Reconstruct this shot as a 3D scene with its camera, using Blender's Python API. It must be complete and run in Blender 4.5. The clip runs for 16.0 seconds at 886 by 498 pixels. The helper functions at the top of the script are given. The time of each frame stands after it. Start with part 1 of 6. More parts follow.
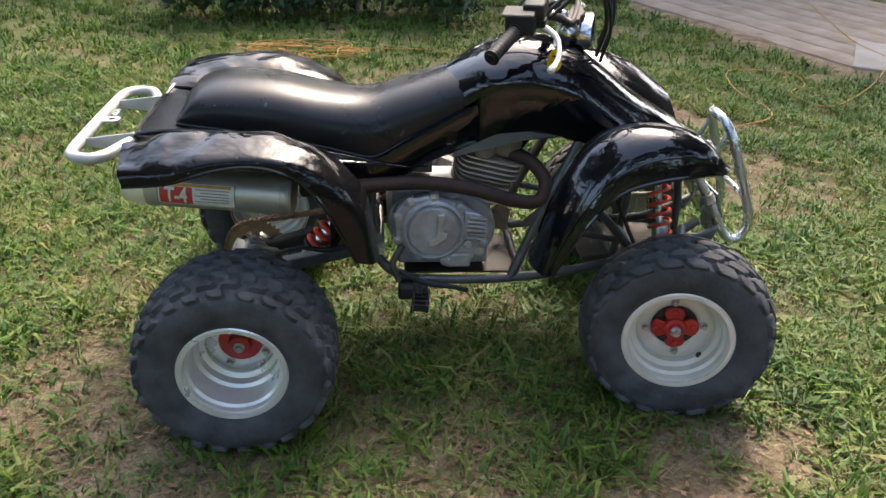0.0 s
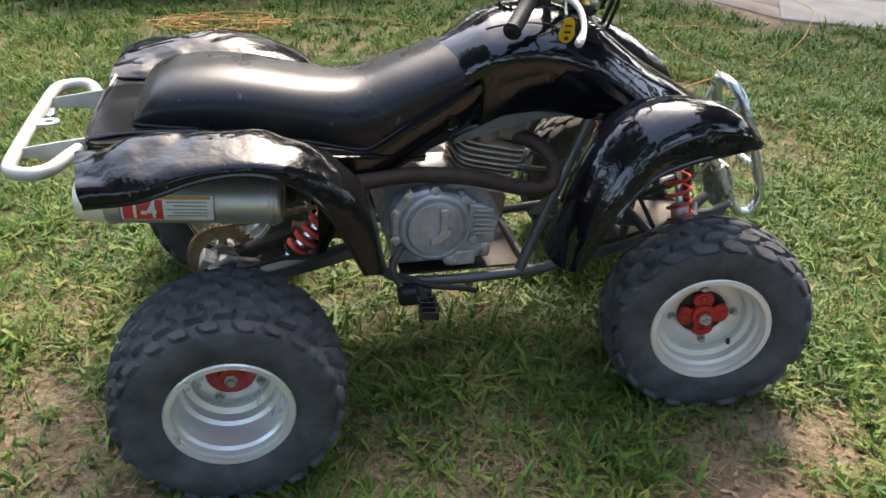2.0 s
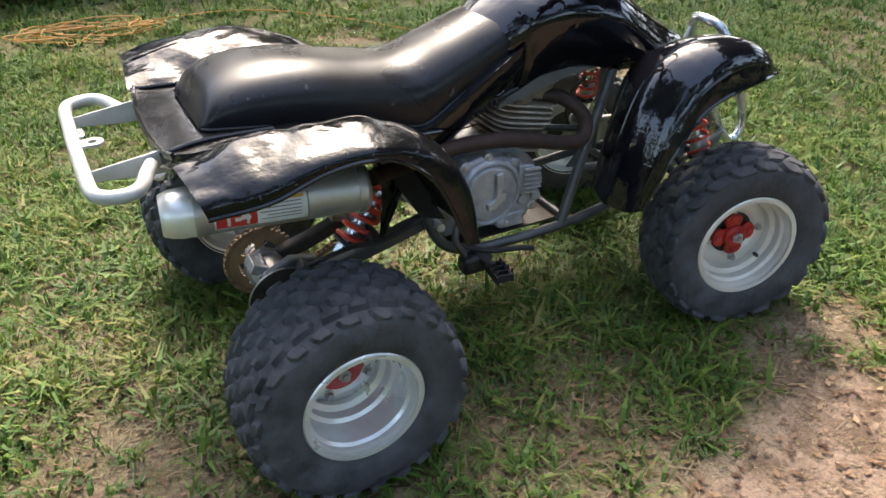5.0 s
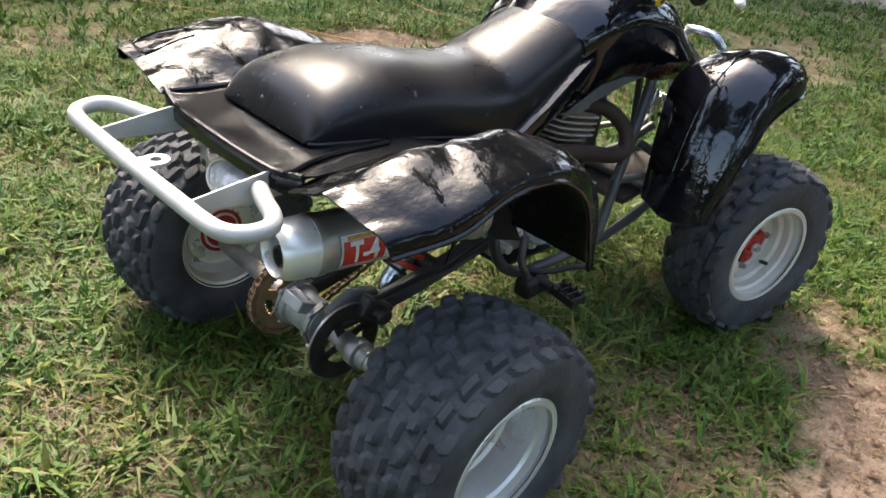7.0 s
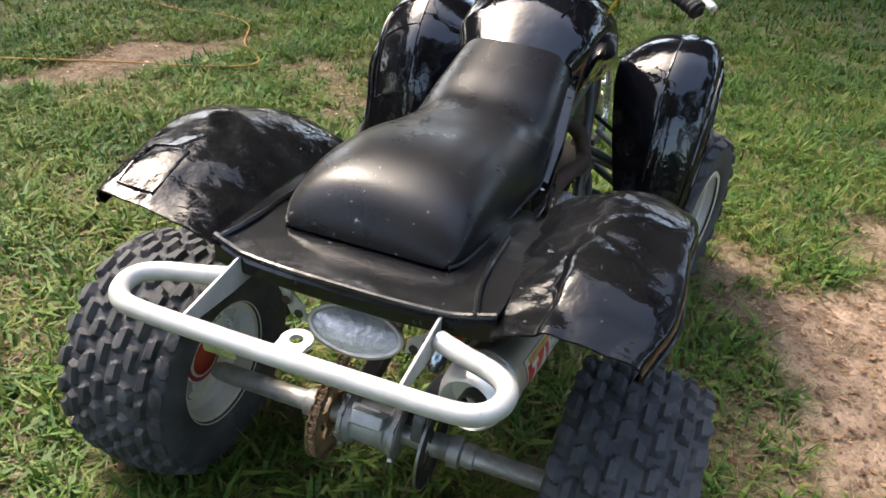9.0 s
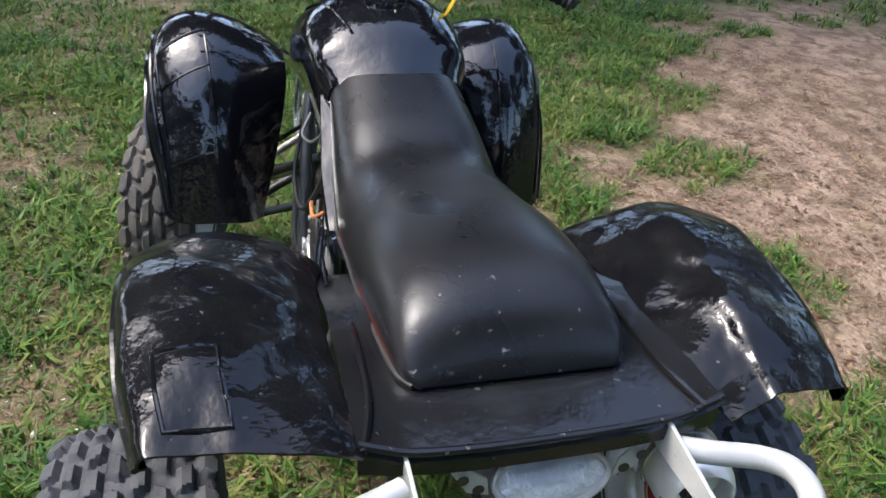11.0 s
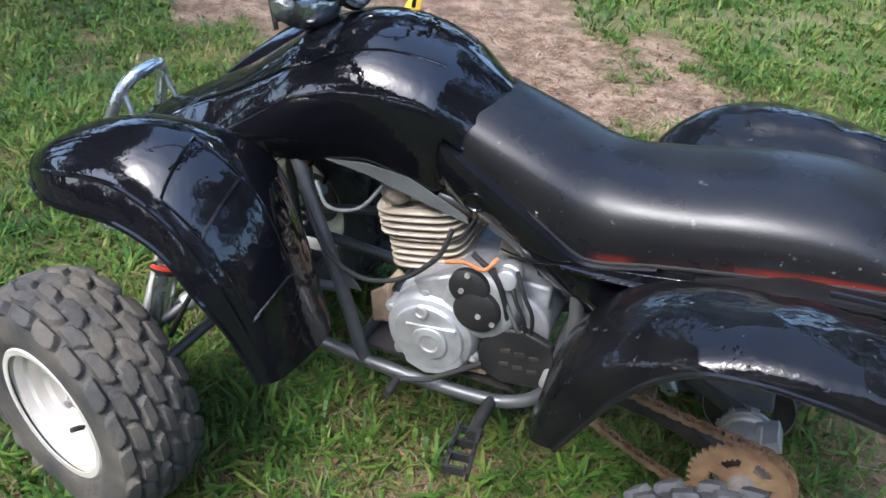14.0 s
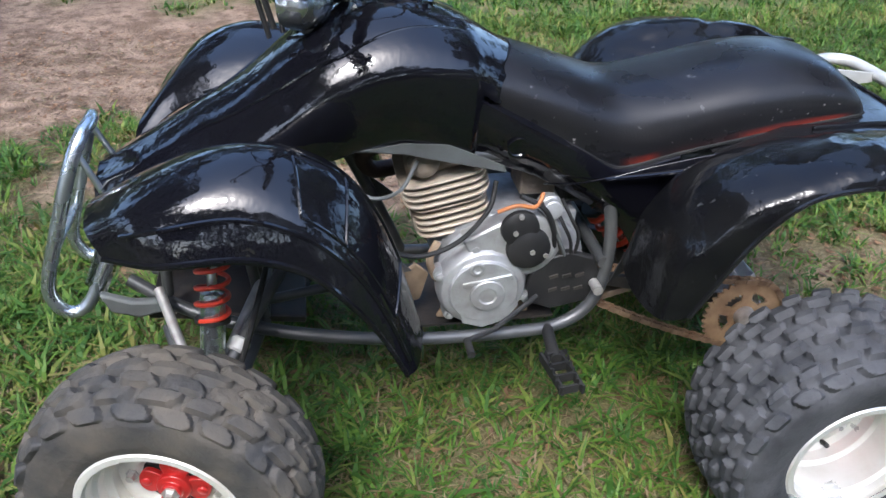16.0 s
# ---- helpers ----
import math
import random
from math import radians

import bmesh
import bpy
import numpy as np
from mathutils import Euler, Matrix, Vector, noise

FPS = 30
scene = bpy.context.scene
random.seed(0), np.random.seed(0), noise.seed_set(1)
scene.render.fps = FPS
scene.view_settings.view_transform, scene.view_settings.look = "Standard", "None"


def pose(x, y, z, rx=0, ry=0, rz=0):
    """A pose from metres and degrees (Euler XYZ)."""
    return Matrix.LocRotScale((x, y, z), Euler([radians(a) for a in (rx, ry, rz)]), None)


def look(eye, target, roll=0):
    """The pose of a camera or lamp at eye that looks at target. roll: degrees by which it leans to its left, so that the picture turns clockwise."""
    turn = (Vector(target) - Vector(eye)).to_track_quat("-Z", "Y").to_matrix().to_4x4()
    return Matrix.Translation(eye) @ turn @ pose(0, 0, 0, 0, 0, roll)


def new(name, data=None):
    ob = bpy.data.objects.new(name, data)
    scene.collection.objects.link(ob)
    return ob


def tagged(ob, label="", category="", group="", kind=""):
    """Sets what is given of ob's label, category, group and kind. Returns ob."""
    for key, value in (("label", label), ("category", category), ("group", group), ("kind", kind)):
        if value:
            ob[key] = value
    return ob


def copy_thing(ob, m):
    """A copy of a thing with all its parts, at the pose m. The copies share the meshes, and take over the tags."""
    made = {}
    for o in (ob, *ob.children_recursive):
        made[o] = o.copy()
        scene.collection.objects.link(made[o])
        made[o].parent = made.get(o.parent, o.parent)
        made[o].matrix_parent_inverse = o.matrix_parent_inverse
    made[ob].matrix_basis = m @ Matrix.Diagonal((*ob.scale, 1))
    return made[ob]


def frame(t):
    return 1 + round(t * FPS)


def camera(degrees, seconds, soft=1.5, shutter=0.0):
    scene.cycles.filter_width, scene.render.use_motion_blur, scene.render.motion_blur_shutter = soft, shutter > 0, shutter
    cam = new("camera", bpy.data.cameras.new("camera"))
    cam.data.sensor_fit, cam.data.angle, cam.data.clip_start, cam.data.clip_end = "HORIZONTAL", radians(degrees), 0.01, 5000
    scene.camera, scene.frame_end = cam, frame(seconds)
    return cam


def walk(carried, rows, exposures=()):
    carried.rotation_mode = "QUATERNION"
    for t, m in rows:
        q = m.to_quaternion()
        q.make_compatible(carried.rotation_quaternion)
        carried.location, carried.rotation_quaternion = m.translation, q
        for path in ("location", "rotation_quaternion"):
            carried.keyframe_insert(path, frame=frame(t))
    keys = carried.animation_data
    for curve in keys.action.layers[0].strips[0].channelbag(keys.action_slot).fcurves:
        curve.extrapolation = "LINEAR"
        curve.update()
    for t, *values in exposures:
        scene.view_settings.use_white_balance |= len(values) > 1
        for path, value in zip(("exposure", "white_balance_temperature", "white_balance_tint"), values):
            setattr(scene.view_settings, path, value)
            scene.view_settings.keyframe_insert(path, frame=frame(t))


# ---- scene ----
cam = camera(58.1, 16.0)
PATH = [
    (0, (0.336, -2.307, 1.51), (0.517, -0.529, 0.574), 2.3),
    (0.5, (0.329, -2.294, 1.515), (0.51, -0.522, 0.571), 2.6),
    (1, (0.29, -2.287, 1.512), (0.498, -0.517, 0.569), 3.1),
    (1.5, (0.235, -2.204, 1.486), (0.504, -0.445, 0.538), 3.2),
    (2, (0.109, -2.008, 1.463), (0.515, -0.308, 0.459), 2.0),
    (2.5, (0.056, -1.858, 1.448), (0.527, -0.208, 0.389), 2.8),
    (3, (-0.057, -1.861, 1.441), (0.497, -0.229, 0.394), 3.0),
    (3.5, (-0.173, -1.911, 1.443), (0.422, -0.277, 0.423), 3.9),
    (4, (-0.233, -1.942, 1.473), (0.356, -0.318, 0.432), 5.8),
    (4.2, (-0.294, -1.944, 1.484), (0.336, -0.337, 0.441), 3.6),
    (6.3, (-0.668, -1.504, 1.358), (0.39, -0.126, 0.367), 4.9),
    (6.5, (-0.716, -1.452, 1.356), (0.412, -0.125, 0.373), 6.4),
    (7, (-0.976, -1.236, 1.351), (0.287, -0.053, 0.35), 7.2),
    (7.5, (-1.164, -1.07, 1.406), (0.165, 0.021, 0.385), 8.6),
    (8, (-1.196, -0.864, 1.391), (0.231, 0.113, 0.386), 6.2),
    (8.5, (-1.193, -0.643, 1.42), (0.33, 0.121, 0.372), 1.4),
    (9, (-1.185, -0.463, 1.443), (0.43, 0.079, 0.395), 5.2),
    (9.2, (-1.211, -0.368, 1.473), (0.45, 0.027, 0.43), 4.3),
    (11.3, (-0.821, 0.53, 1.442), (0.695, -0.135, 0.351), 5.1),
    (11.5, (-0.75, 0.667, 1.472), (0.682, -0.107, 0.338), 4.8),
    (12, (-0.623, 0.873, 1.469), (0.685, -0.104, 0.342), 4.3),
    (12.5, (-0.406, 0.978, 1.444), (0.781, -0.169, 0.343), 2.2),
    (13, (-0.205, 1.069, 1.465), (0.827, -0.224, 0.37), 2.5),
    (13.5, (0.002, 1.267, 1.473), (0.76, -0.198, 0.37), 1.3),
    (14, (0.195, 1.372, 1.485), (0.73, -0.181, 0.373), 4.7),
    (14.5, (0.39, 1.31, 1.448), (0.728, -0.356, 0.426), -1.7),
    (15, (0.599, 1.381, 1.44), (0.595, -0.313, 0.409), -1.7),
    (15.5, (0.877, 1.509, 1.416), (0.627, -0.147, 0.354), -2.7),
    (16, (0.951, 1.573, 1.418), (0.67, -0.078, 0.356), 1.2),
]
walk(cam, [(t, look(eye, target, roll)) for t, eye, target, roll in PATH],
     [(0, 2.69, 6900, 10), (2.5, 2.87, 6900, 10), (6.5, 2.81, 6900, 10), (9.2, 2.62, 6900, 10), (11.3, 2.32, 5800, 10), (13.0, 2.36, 5600, 10), (14.5, 2.45, 5550, 10), (16, 2.22, 5550, 10)])

# ---- light ----
SUN_EL, SUN_AZ = radians(52), radians(66)      # azimuth counted from +x towards +y
world = bpy.data.worlds.new("world")
scene.world = world
world.use_nodes = True
wn, wl = world.node_tree.nodes, world.node_tree.links
wn.clear()
sky = wn.new("ShaderNodeTexSky")
sky.sky_type, sky.sun_disc = "NISHITA", False
sky.dust_density, sky.air_density = 4.0, 1.0
sky.sun_elevation, sky.sun_rotation = SUN_EL, radians(90) - SUN_AZ
bgn, won = wn.new("ShaderNodeBackground"), wn.new("ShaderNodeOutputWorld")
bgn.inputs["Strength"].default_value = 0.15
wl.new(sky.outputs[0], bgn.inputs[0])
wl.new(bgn.outputs[0], won.inputs[0])
sun = new("sun", bpy.data.lights.new("sun", "SUN"))
sun.data.energy, sun.data.angle, sun.data.color = 0.65, radians(14), (1.0, 0.94, 0.85)
sun.matrix_world = look((5 * math.cos(SUN_AZ) * math.cos(SUN_EL), 5 * math.sin(SUN_AZ) * math.cos(SUN_EL), 5 * math.sin(SUN_EL)), (0, 0, 0))


# ---- materials ----
def shader(name, color, rough=0.5, metal=0.0, color2=None, scale=8.0, bump=0.0, bump_scale=120.0, coat=0.0, amount=0.5, rough2=None,
           per_piece=0.0, spec=0.5, detail=6.0, speck=None, speck_scale=40.0, speck_cut=0.62, bump_detail=5.0):
    """A node material: two colours mixed by coarse noise, specks of a third, fine bump and uneven gloss."""
    m = bpy.data.materials.new(name)
    m.use_nodes = True
    n, l = m.node_tree.nodes, m.node_tree.links
    b = n["Principled BSDF"]
    b.inputs["Metallic"].default_value = metal
    b.inputs["Roughness"].default_value = rough
    b.inputs["Specular IOR Level"].default_value = spec
    b.inputs["Coat Weight"].default_value = coat
    b.inputs["Coat Roughness"].default_value = 0.04
    co = n.new("ShaderNodeTexCoord")
    no = n.new("ShaderNodeTexNoise")
    no.inputs["Scale"].default_value, no.inputs["Detail"].default_value = scale, detail
    l.new(co.outputs["Object"], no.inputs["Vector"])
    ramp = n.new("ShaderNodeMapRange")
    ramp.inputs["From Min"].default_value, ramp.inputs["From Max"].default_value = 0.5 - amount * 0.4, 0.5 + amount * 0.4
    l.new(no.outputs["Fac"], ramp.inputs["Value"])
    mix = n.new("ShaderNodeMix")
    mix.data_type = "RGBA"
    mix.inputs["A"].default_value, mix.inputs["B"].default_value = (*color, 1), (*(color2 or color), 1)
    l.new(ramp.outputs["Result"], mix.inputs["Factor"])
    out = mix.outputs["Result"]
    if speck:
        sn = n.new("ShaderNodeTexNoise")
        sn.inputs["Scale"].default_value, sn.inputs["Detail"].default_value = speck_scale, 4
        l.new(co.outputs["Object"], sn.inputs["Vector"])
        sr = n.new("ShaderNodeMapRange")
        sr.inputs["From Min"].default_value, sr.inputs["From Max"].default_value = speck_cut, speck_cut + 0.1
        l.new(sn.outputs["Fac"], sr.inputs["Value"])
        sm = n.new("ShaderNodeMix")
        sm.data_type = "RGBA"
        sm.inputs["B"].default_value = (*speck, 1)
        l.new(sr.outputs["Result"], sm.inputs["Factor"])
        l.new(out, sm.inputs["A"])
        out = sm.outputs["Result"]
    if per_piece:
        geo = n.new("ShaderNodeNewGeometry")
        hs = n.new("ShaderNodeHueSaturation")
        v = n.new("ShaderNodeMapRange")
        v.inputs["To Min"].default_value, v.inputs["To Max"].default_value = 1 - per_piece, 1 + per_piece
        l.new(geo.outputs["Random Per Island"], v.inputs["Value"])
        l.new(v.outputs["Result"], hs.inputs["Value"])
        l.new(out, hs.inputs["Color"])
        out = hs.outputs["Color"]
    l.new(out, b.inputs["Base Color"])
    if rough2 is not None:
        rr = n.new("ShaderNodeMapRange")
        rr.inputs["To Min"].default_value, rr.inputs["To Max"].default_value = rough, rough2
        l.new(ramp.outputs["Result"], rr.inputs["Value"])
        l.new(rr.outputs["Result"], b.inputs["Roughness"])
    if bump:
        bn = n.new("ShaderNodeTexNoise")
        bn.inputs["Scale"].default_value, bn.inputs["Detail"].default_value = bump_scale, bump_detail
        l.new(co.outputs["Object"], bn.inputs["Vector"])
        bu = n.new("ShaderNodeBump")
        bu.inputs["Strength"].default_value, bu.inputs["Distance"].default_value = bump, 0.01
        l.new(bn.outputs["Fac"], bu.inputs["Height"])
        l.new(bu.outputs["Normal"], b.inputs["Normal"])
        m["bump"] = bump
    return m


M = {}
M["gloss"] = shader("black_gloss_plastic", (0.003, 0.003, 0.005), 0.03, color2=(0.005, 0.005, 0.006), scale=7, rough2=0.10, bump=0.19, bump_scale=24, bump_detail=3.0, spec=0.48)
M["gloss_worn"] = shader("scuffed_black_gloss_plastic", (0.003, 0.003, 0.004), 0.05, color2=(0.007, 0.007, 0.007), scale=14, rough2=0.18, bump=0.27, bump_scale=34, bump_detail=3.0, spec=0.25, speck=(0.08, 0.08, 0.08), speck_scale=70, speck_cut=0.68)
M["worn"] = shader("scratched_black_plastic", (0.006, 0.006, 0.007), 0.08, color2=(0.010, 0.010, 0.010), scale=12, rough2=0.22, bump=0.16, bump_scale=26, spec=0.36, speck=(0.09, 0.088, 0.085), speck_scale=75, speck_cut=0.68)
M["matte"] = shader("matt_black_plastic", (0.007, 0.007, 0.0077), 0.5, color2=(0.0154, 0.0147, 0.0133), scale=14, rough2=0.7, spec=0.35, bump=0.1, bump_scale=60)
M["rubber"] = shader("dusty_tyre_rubber", (0.012, 0.013, 0.0155), 0.62, color2=(0.066, 0.067, 0.071), scale=16, rough2=0.9, bump=0.35, bump_scale=70, amount=0.55)
M["rubber_tan"] = shader("dry_dusty_tyre_rubber", (0.021, 0.022, 0.023), 0.72, color2=(0.088, 0.075, 0.057), scale=11, rough2=0.92, bump=0.35, bump_scale=70, amount=0.45)
M["alu"] = shader("cast_aluminium_rim", (0.74, 0.735, 0.71), 0.24, 0.55, color2=(0.62, 0.60, 0.55), scale=12, rough2=0.40, bump=0.05, bump_scale=80)
M["alu_front"] = shader("off_white_wheel_enamel", (0.651, 0.642, 0.59), 0.32, 0.35, color2=(0.528, 0.493, 0.414), scale=9, rough2=0.5, bump=0.05, bump_scale=80)
M["polish"] = shader("polished_aluminium_tube", (0.598, 0.634, 0.651), 0.2, 0.95, color2=(0.458, 0.493, 0.51), scale=20, rough2=0.35, bump=0.03)
M["whitebar"] = shader("silver_white_painted_tube", (0.453, 0.453, 0.432), 0.38, 0.25, color2=(0.343, 0.343, 0.323), scale=18, rough2=0.5, bump=0.06, speck=(0.206, 0.192, 0.172), speck_scale=55, speck_cut=0.68)
M["can"] = shader("brushed_silencer_can", (0.50, 0.485, 0.45), 0.40, 0.75, color2=(0.38, 0.365, 0.33), scale=10, rough2=0.5, bump=0.04)
M["case"] = shader("grey_cast_engine_case", (0.36, 0.37, 0.385), 0.40, 0.45, color2=(0.22, 0.22, 0.22), scale=22, rough2=0.6, bump=0.12, bump_scale=150)
M["case_bright"] = shader("bright_cast_engine_case", (0.44, 0.448, 0.448), 0.36, 0.6, color2=(0.288, 0.28, 0.264), scale=18, rough2=0.55, bump=0.12, bump_scale=150)
M["fins"] = shader("dusty_cylinder_fins", (0.416, 0.36, 0.288), 0.7, 0.1, color2=(0.288, 0.232, 0.168), scale=18, bump=0.15)
M["dirtmetal"] = shader("mud_caked_metal", (0.136, 0.092, 0.056), 0.85, 0.1, color2=(0.264, 0.192, 0.124), scale=20, bump=0.3)
# Darker copy of the fin colour; the right side's shade is in it.
M["fins_dark"] = shader("shade_darkened_head", (0.12, 0.105, 0.085), 0.7, 0.2, color2=(0.24, 0.19, 0.14), scale=20, bump=0.25)
M["wire"] = shader("dull_orange_wire_sheath", (0.36, 0.13, 0.03), 0.6, color2=(0.22, 0.08, 0.03), scale=60)
M["rust"] = shader("rusty_exhaust_pipe", (0.028, 0.016, 0.0128), 0.7, 0.3, color2=(0.056, 0.0304, 0.0208), scale=20, bump=0.15)
M["chain"] = shader("rusty_chain_steel", (0.16, 0.09, 0.05), 0.65, 0.5, color2=(0.3, 0.2, 0.12), scale=40, bump=0.2)
M["sprocket"] = shader("tan_rusty_sprocket", (0.36, 0.24, 0.13), 0.7, 0.3, color2=(0.22, 0.13, 0.07), scale=25, bump=0.15)
M["red"] = shader("red_enamel", (0.42, 0.014, 0.012), 0.3, 0.15, color2=(0.3, 0.012, 0.01), scale=18, rough2=0.45, coat=0.3)
M["orange"] = shader("red_orange_spring_paint", (0.68, 0.06, 0.025), 0.35, color2=(0.5, 0.04, 0.02), scale=16, rough2=0.5)
M["frame"] = shader("grey_painted_frame_tube", (0.045, 0.048, 0.051), 0.32, 0.4, color2=(0.085, 0.085, 0.083), scale=14, rough2=0.5, bump=0.06)
M["steel"] = shader("dull_steel", (0.50, 0.49, 0.47), 0.38, 0.7, color2=(0.30, 0.275, 0.24), scale=30, rough2=0.6, bump=0.08)
M["disc"] = shader("brake_disc_steel", (0.4, 0.4, 0.4), 0.3, 0.95, color2=(0.22, 0.2, 0.18), scale=26, rough2=0.5)
M["darksteel"] = shader("oily_dark_steel", (0.03, 0.029, 0.028), 0.45, 0.5, color2=(0.072, 0.060, 0.050), scale=30, rough2=0.65, bump=0.12)
M["heat"] = shader("grey_heat_shield_foil", (0.105, 0.116, 0.112), 0.6, 0.1, color2=(0.07, 0.07, 0.067), scale=14, bump=0.08)
M["yellow"] = shader("yellow_plastic_tag", (0.85, 0.55, 0.01), 0.4, color2=(0.7, 0.44, 0.01), scale=60)
M["cord"] = shader("orange_cord_sheath", (0.42, 0.205, 0.030), 0.6, color2=(0.28, 0.14, 0.03), scale=8)
M["white"] = shader("white_label_film", (0.62, 0.62, 0.6), 0.45, color2=(0.5, 0.5, 0.48), scale=60)
M["labelred"] = shader("red_label_print", (0.5, 0.03, 0.02), 0.45, color2=(0.4, 0.025, 0.02), scale=60)
M["labelorange"] = shader("amber_label_print", (0.55, 0.3, 0.04), 0.45, color2=(0.35, 0.16, 0.03), scale=90)
M["print"] = shader("grey_label_print", (0.14, 0.14, 0.15), 0.5, color2=(0.2, 0.2, 0.2), scale=60)
M["chrome"] = shader("smoky_chrome_plastic", (0.6, 0.62, 0.62), 0.10, 0.9, color2=(0.2, 0.2, 0.19), scale=25, rough2=0.3, bump=0.6, bump_scale=35, bump_detail=2)
M["frost"] = shader("frosted_clear_lens", (0.56, 0.58, 0.59), 0.22, 0.25, color2=(0.34, 0.35, 0.36), scale=30, rough2=0.35, bump=0.5, bump_scale=70, bump_detail=2, coat=0.4)
M["lens"] = shader("red_tail_lens", (0.45, 0.01, 0.015), 0.08, color2=(0.35, 0.01, 0.01), scale=20, coat=0.5)
M["leather"] = None
M["bark"] = shader("bark", (0.12, 0.09, 0.065), 0.9, color2=(0.06, 0.045, 0.035), scale=6, bump=0.6, bump_scale=20)
M["leaf"] = shader("tree_leaf", (0.03, 0.06, 0.012), 0.55, color2=(0.045, 0.078, 0.018), scale=0.8, per_piece=0.35)
M["shrubleaf"] = shader("shrub_leaf", (0.018, 0.045, 0.012), 0.5, color2=(0.03, 0.066, 0.018), scale=3, per_piece=0.4)
M["plank"] = shader("weathered_pale_board", (0.29, 0.235, 0.19), 0.85, color2=(0.19, 0.135, 0.095), scale=4, bump=0.4, bump_scale=18, per_piece=0.25)
M["concrete"] = shader("pale_concrete", (0.31, 0.285, 0.255), 0.85, color2=(0.23, 0.20, 0.17), scale=4, bump=0.2, bump_scale=30)


def seat_material():
    """Worn black vinyl with pale scuffs; along the lower edge of one flank the red underlayer shows."""
    m = shader("worn_black_seat_vinyl", (0.006, 0.006, 0.0075), 0.23, color2=(0.012, 0.0118, 0.012), scale=7, rough2=0.36, spec=0.27, bump=0.06, bump_scale=260, speck=(0.13, 0.13, 0.13), speck_scale=30, speck_cut=0.70)
    n, l = m.node_tree.nodes, m.node_tree.links
    b = n["Principled BSDF"]
    before = b.inputs["Base Color"].links[0].from_socket
    co = n.new("ShaderNodeTexCoord")
    sep = n.new("ShaderNodeSeparateXYZ")
    l.new(co.outputs["UV"], sep.inputs[0])
    no = n.new("ShaderNodeTexNoise")
    no.inputs["Scale"].default_value, no.inputs["Detail"].default_value = 7, 4
    l.new(co.outputs["Object"], no.inputs["Vector"])
    along = n.new("ShaderNodeValToRGB")
    for pos, val in ((0.05, 0.0), (0.10, 0.9), (0.36, 0.7), (0.44, 0.1), (0.60, 0.05), (0.635, 1.0), (0.69, 0.8), (0.72, 0.0)):
        e = along.color_ramp.elements.new(pos)
        e.color = (val, val, val, 1)
    along.color_ramp.elements.remove(along.color_ramp.elements[-1])
    along.color_ramp.elements[0].color = (0, 0, 0, 1)
    l.new(sep.outputs["X"], along.inputs["Fac"])
    low = n.new("ShaderNodeMapRange")
    low.inputs["From Min"].default_value, low.inputs["From Max"].default_value = 0.075, 0.012
    l.new(sep.outputs["Y"], low.inputs["Value"])
    tear = n.new("ShaderNodeMapRange")
    tear.inputs["From Min"].default_value, tear.inputs["From Max"].default_value = 0.34, 0.55
    l.new(no.outputs["Fac"], tear.inputs["Value"])
    soft0, soft = n.new("ShaderNodeMath"), n.new("ShaderNodeMath")
    soft0.operation = soft.operation = "MULTIPLY"
    l.new(along.outputs["Color"], soft0.inputs[0])
    l.new(low.outputs["Result"], soft0.inputs[1])
    l.new(soft0.outputs[0], soft.inputs[0])
    l.new(tear.outputs["Result"], soft.inputs[1])
    mix = n.new("ShaderNodeMix")
    mix.data_type = "RGBA"
    mix.inputs["B"].default_value = (0.20, 0.022, 0.010, 1)
    l.new(soft.outputs[0], mix.inputs["Factor"])
    l.new(before, mix.inputs["A"])
    chip, band, hit_ = n.new("ShaderNodeTexNoise"), n.new("ShaderNodeMapRange"), n.new("ShaderNodeMapRange")
    chip.inputs["Scale"].default_value, chip.inputs["Detail"].default_value = 62, 5
    l.new(co.outputs["Object"], chip.inputs["Vector"])
    hit_.inputs["From Min"].default_value, hit_.inputs["From Max"].default_value = 0.672, 0.765
    l.new(chip.outputs["Fac"], hit_.inputs["Value"])
    band.inputs["From Min"].default_value, band.inputs["From Max"].default_value = 0.50, 0.30
    l.new(sep.outputs["Y"], band.inputs["Value"])
    both = n.new("ShaderNodeMath")
    both.operation = "MULTIPLY"
    rear_, most = n.new("ShaderNodeMapRange"), n.new("ShaderNodeMath")
    rear_.inputs["From Min"].default_value, rear_.inputs["From Max"].default_value = 0.26, 0.08
    l.new(sep.outputs["X"], rear_.inputs["Value"])
    most.operation = "MAXIMUM"
    l.new(band.outputs["Result"], most.inputs[0])
    l.new(rear_.outputs["Result"], most.inputs[1])
    l.new(hit_.outputs["Result"], both.inputs[0])
    l.new(most.outputs[0], both.inputs[1])
    worn_ = n.new("ShaderNodeMix")
    worn_.data_type = "RGBA"
    worn_.inputs["B"].default_value = (0.26, 0.25, 0.24, 1)
    l.new(both.outputs[0], worn_.inputs["Factor"])
    l.new(mix.outputs["Result"], worn_.inputs["A"])
    l.new(worn_.outputs["Result"], b.inputs["Base Color"])
    return m


M["leather"] = seat_material()


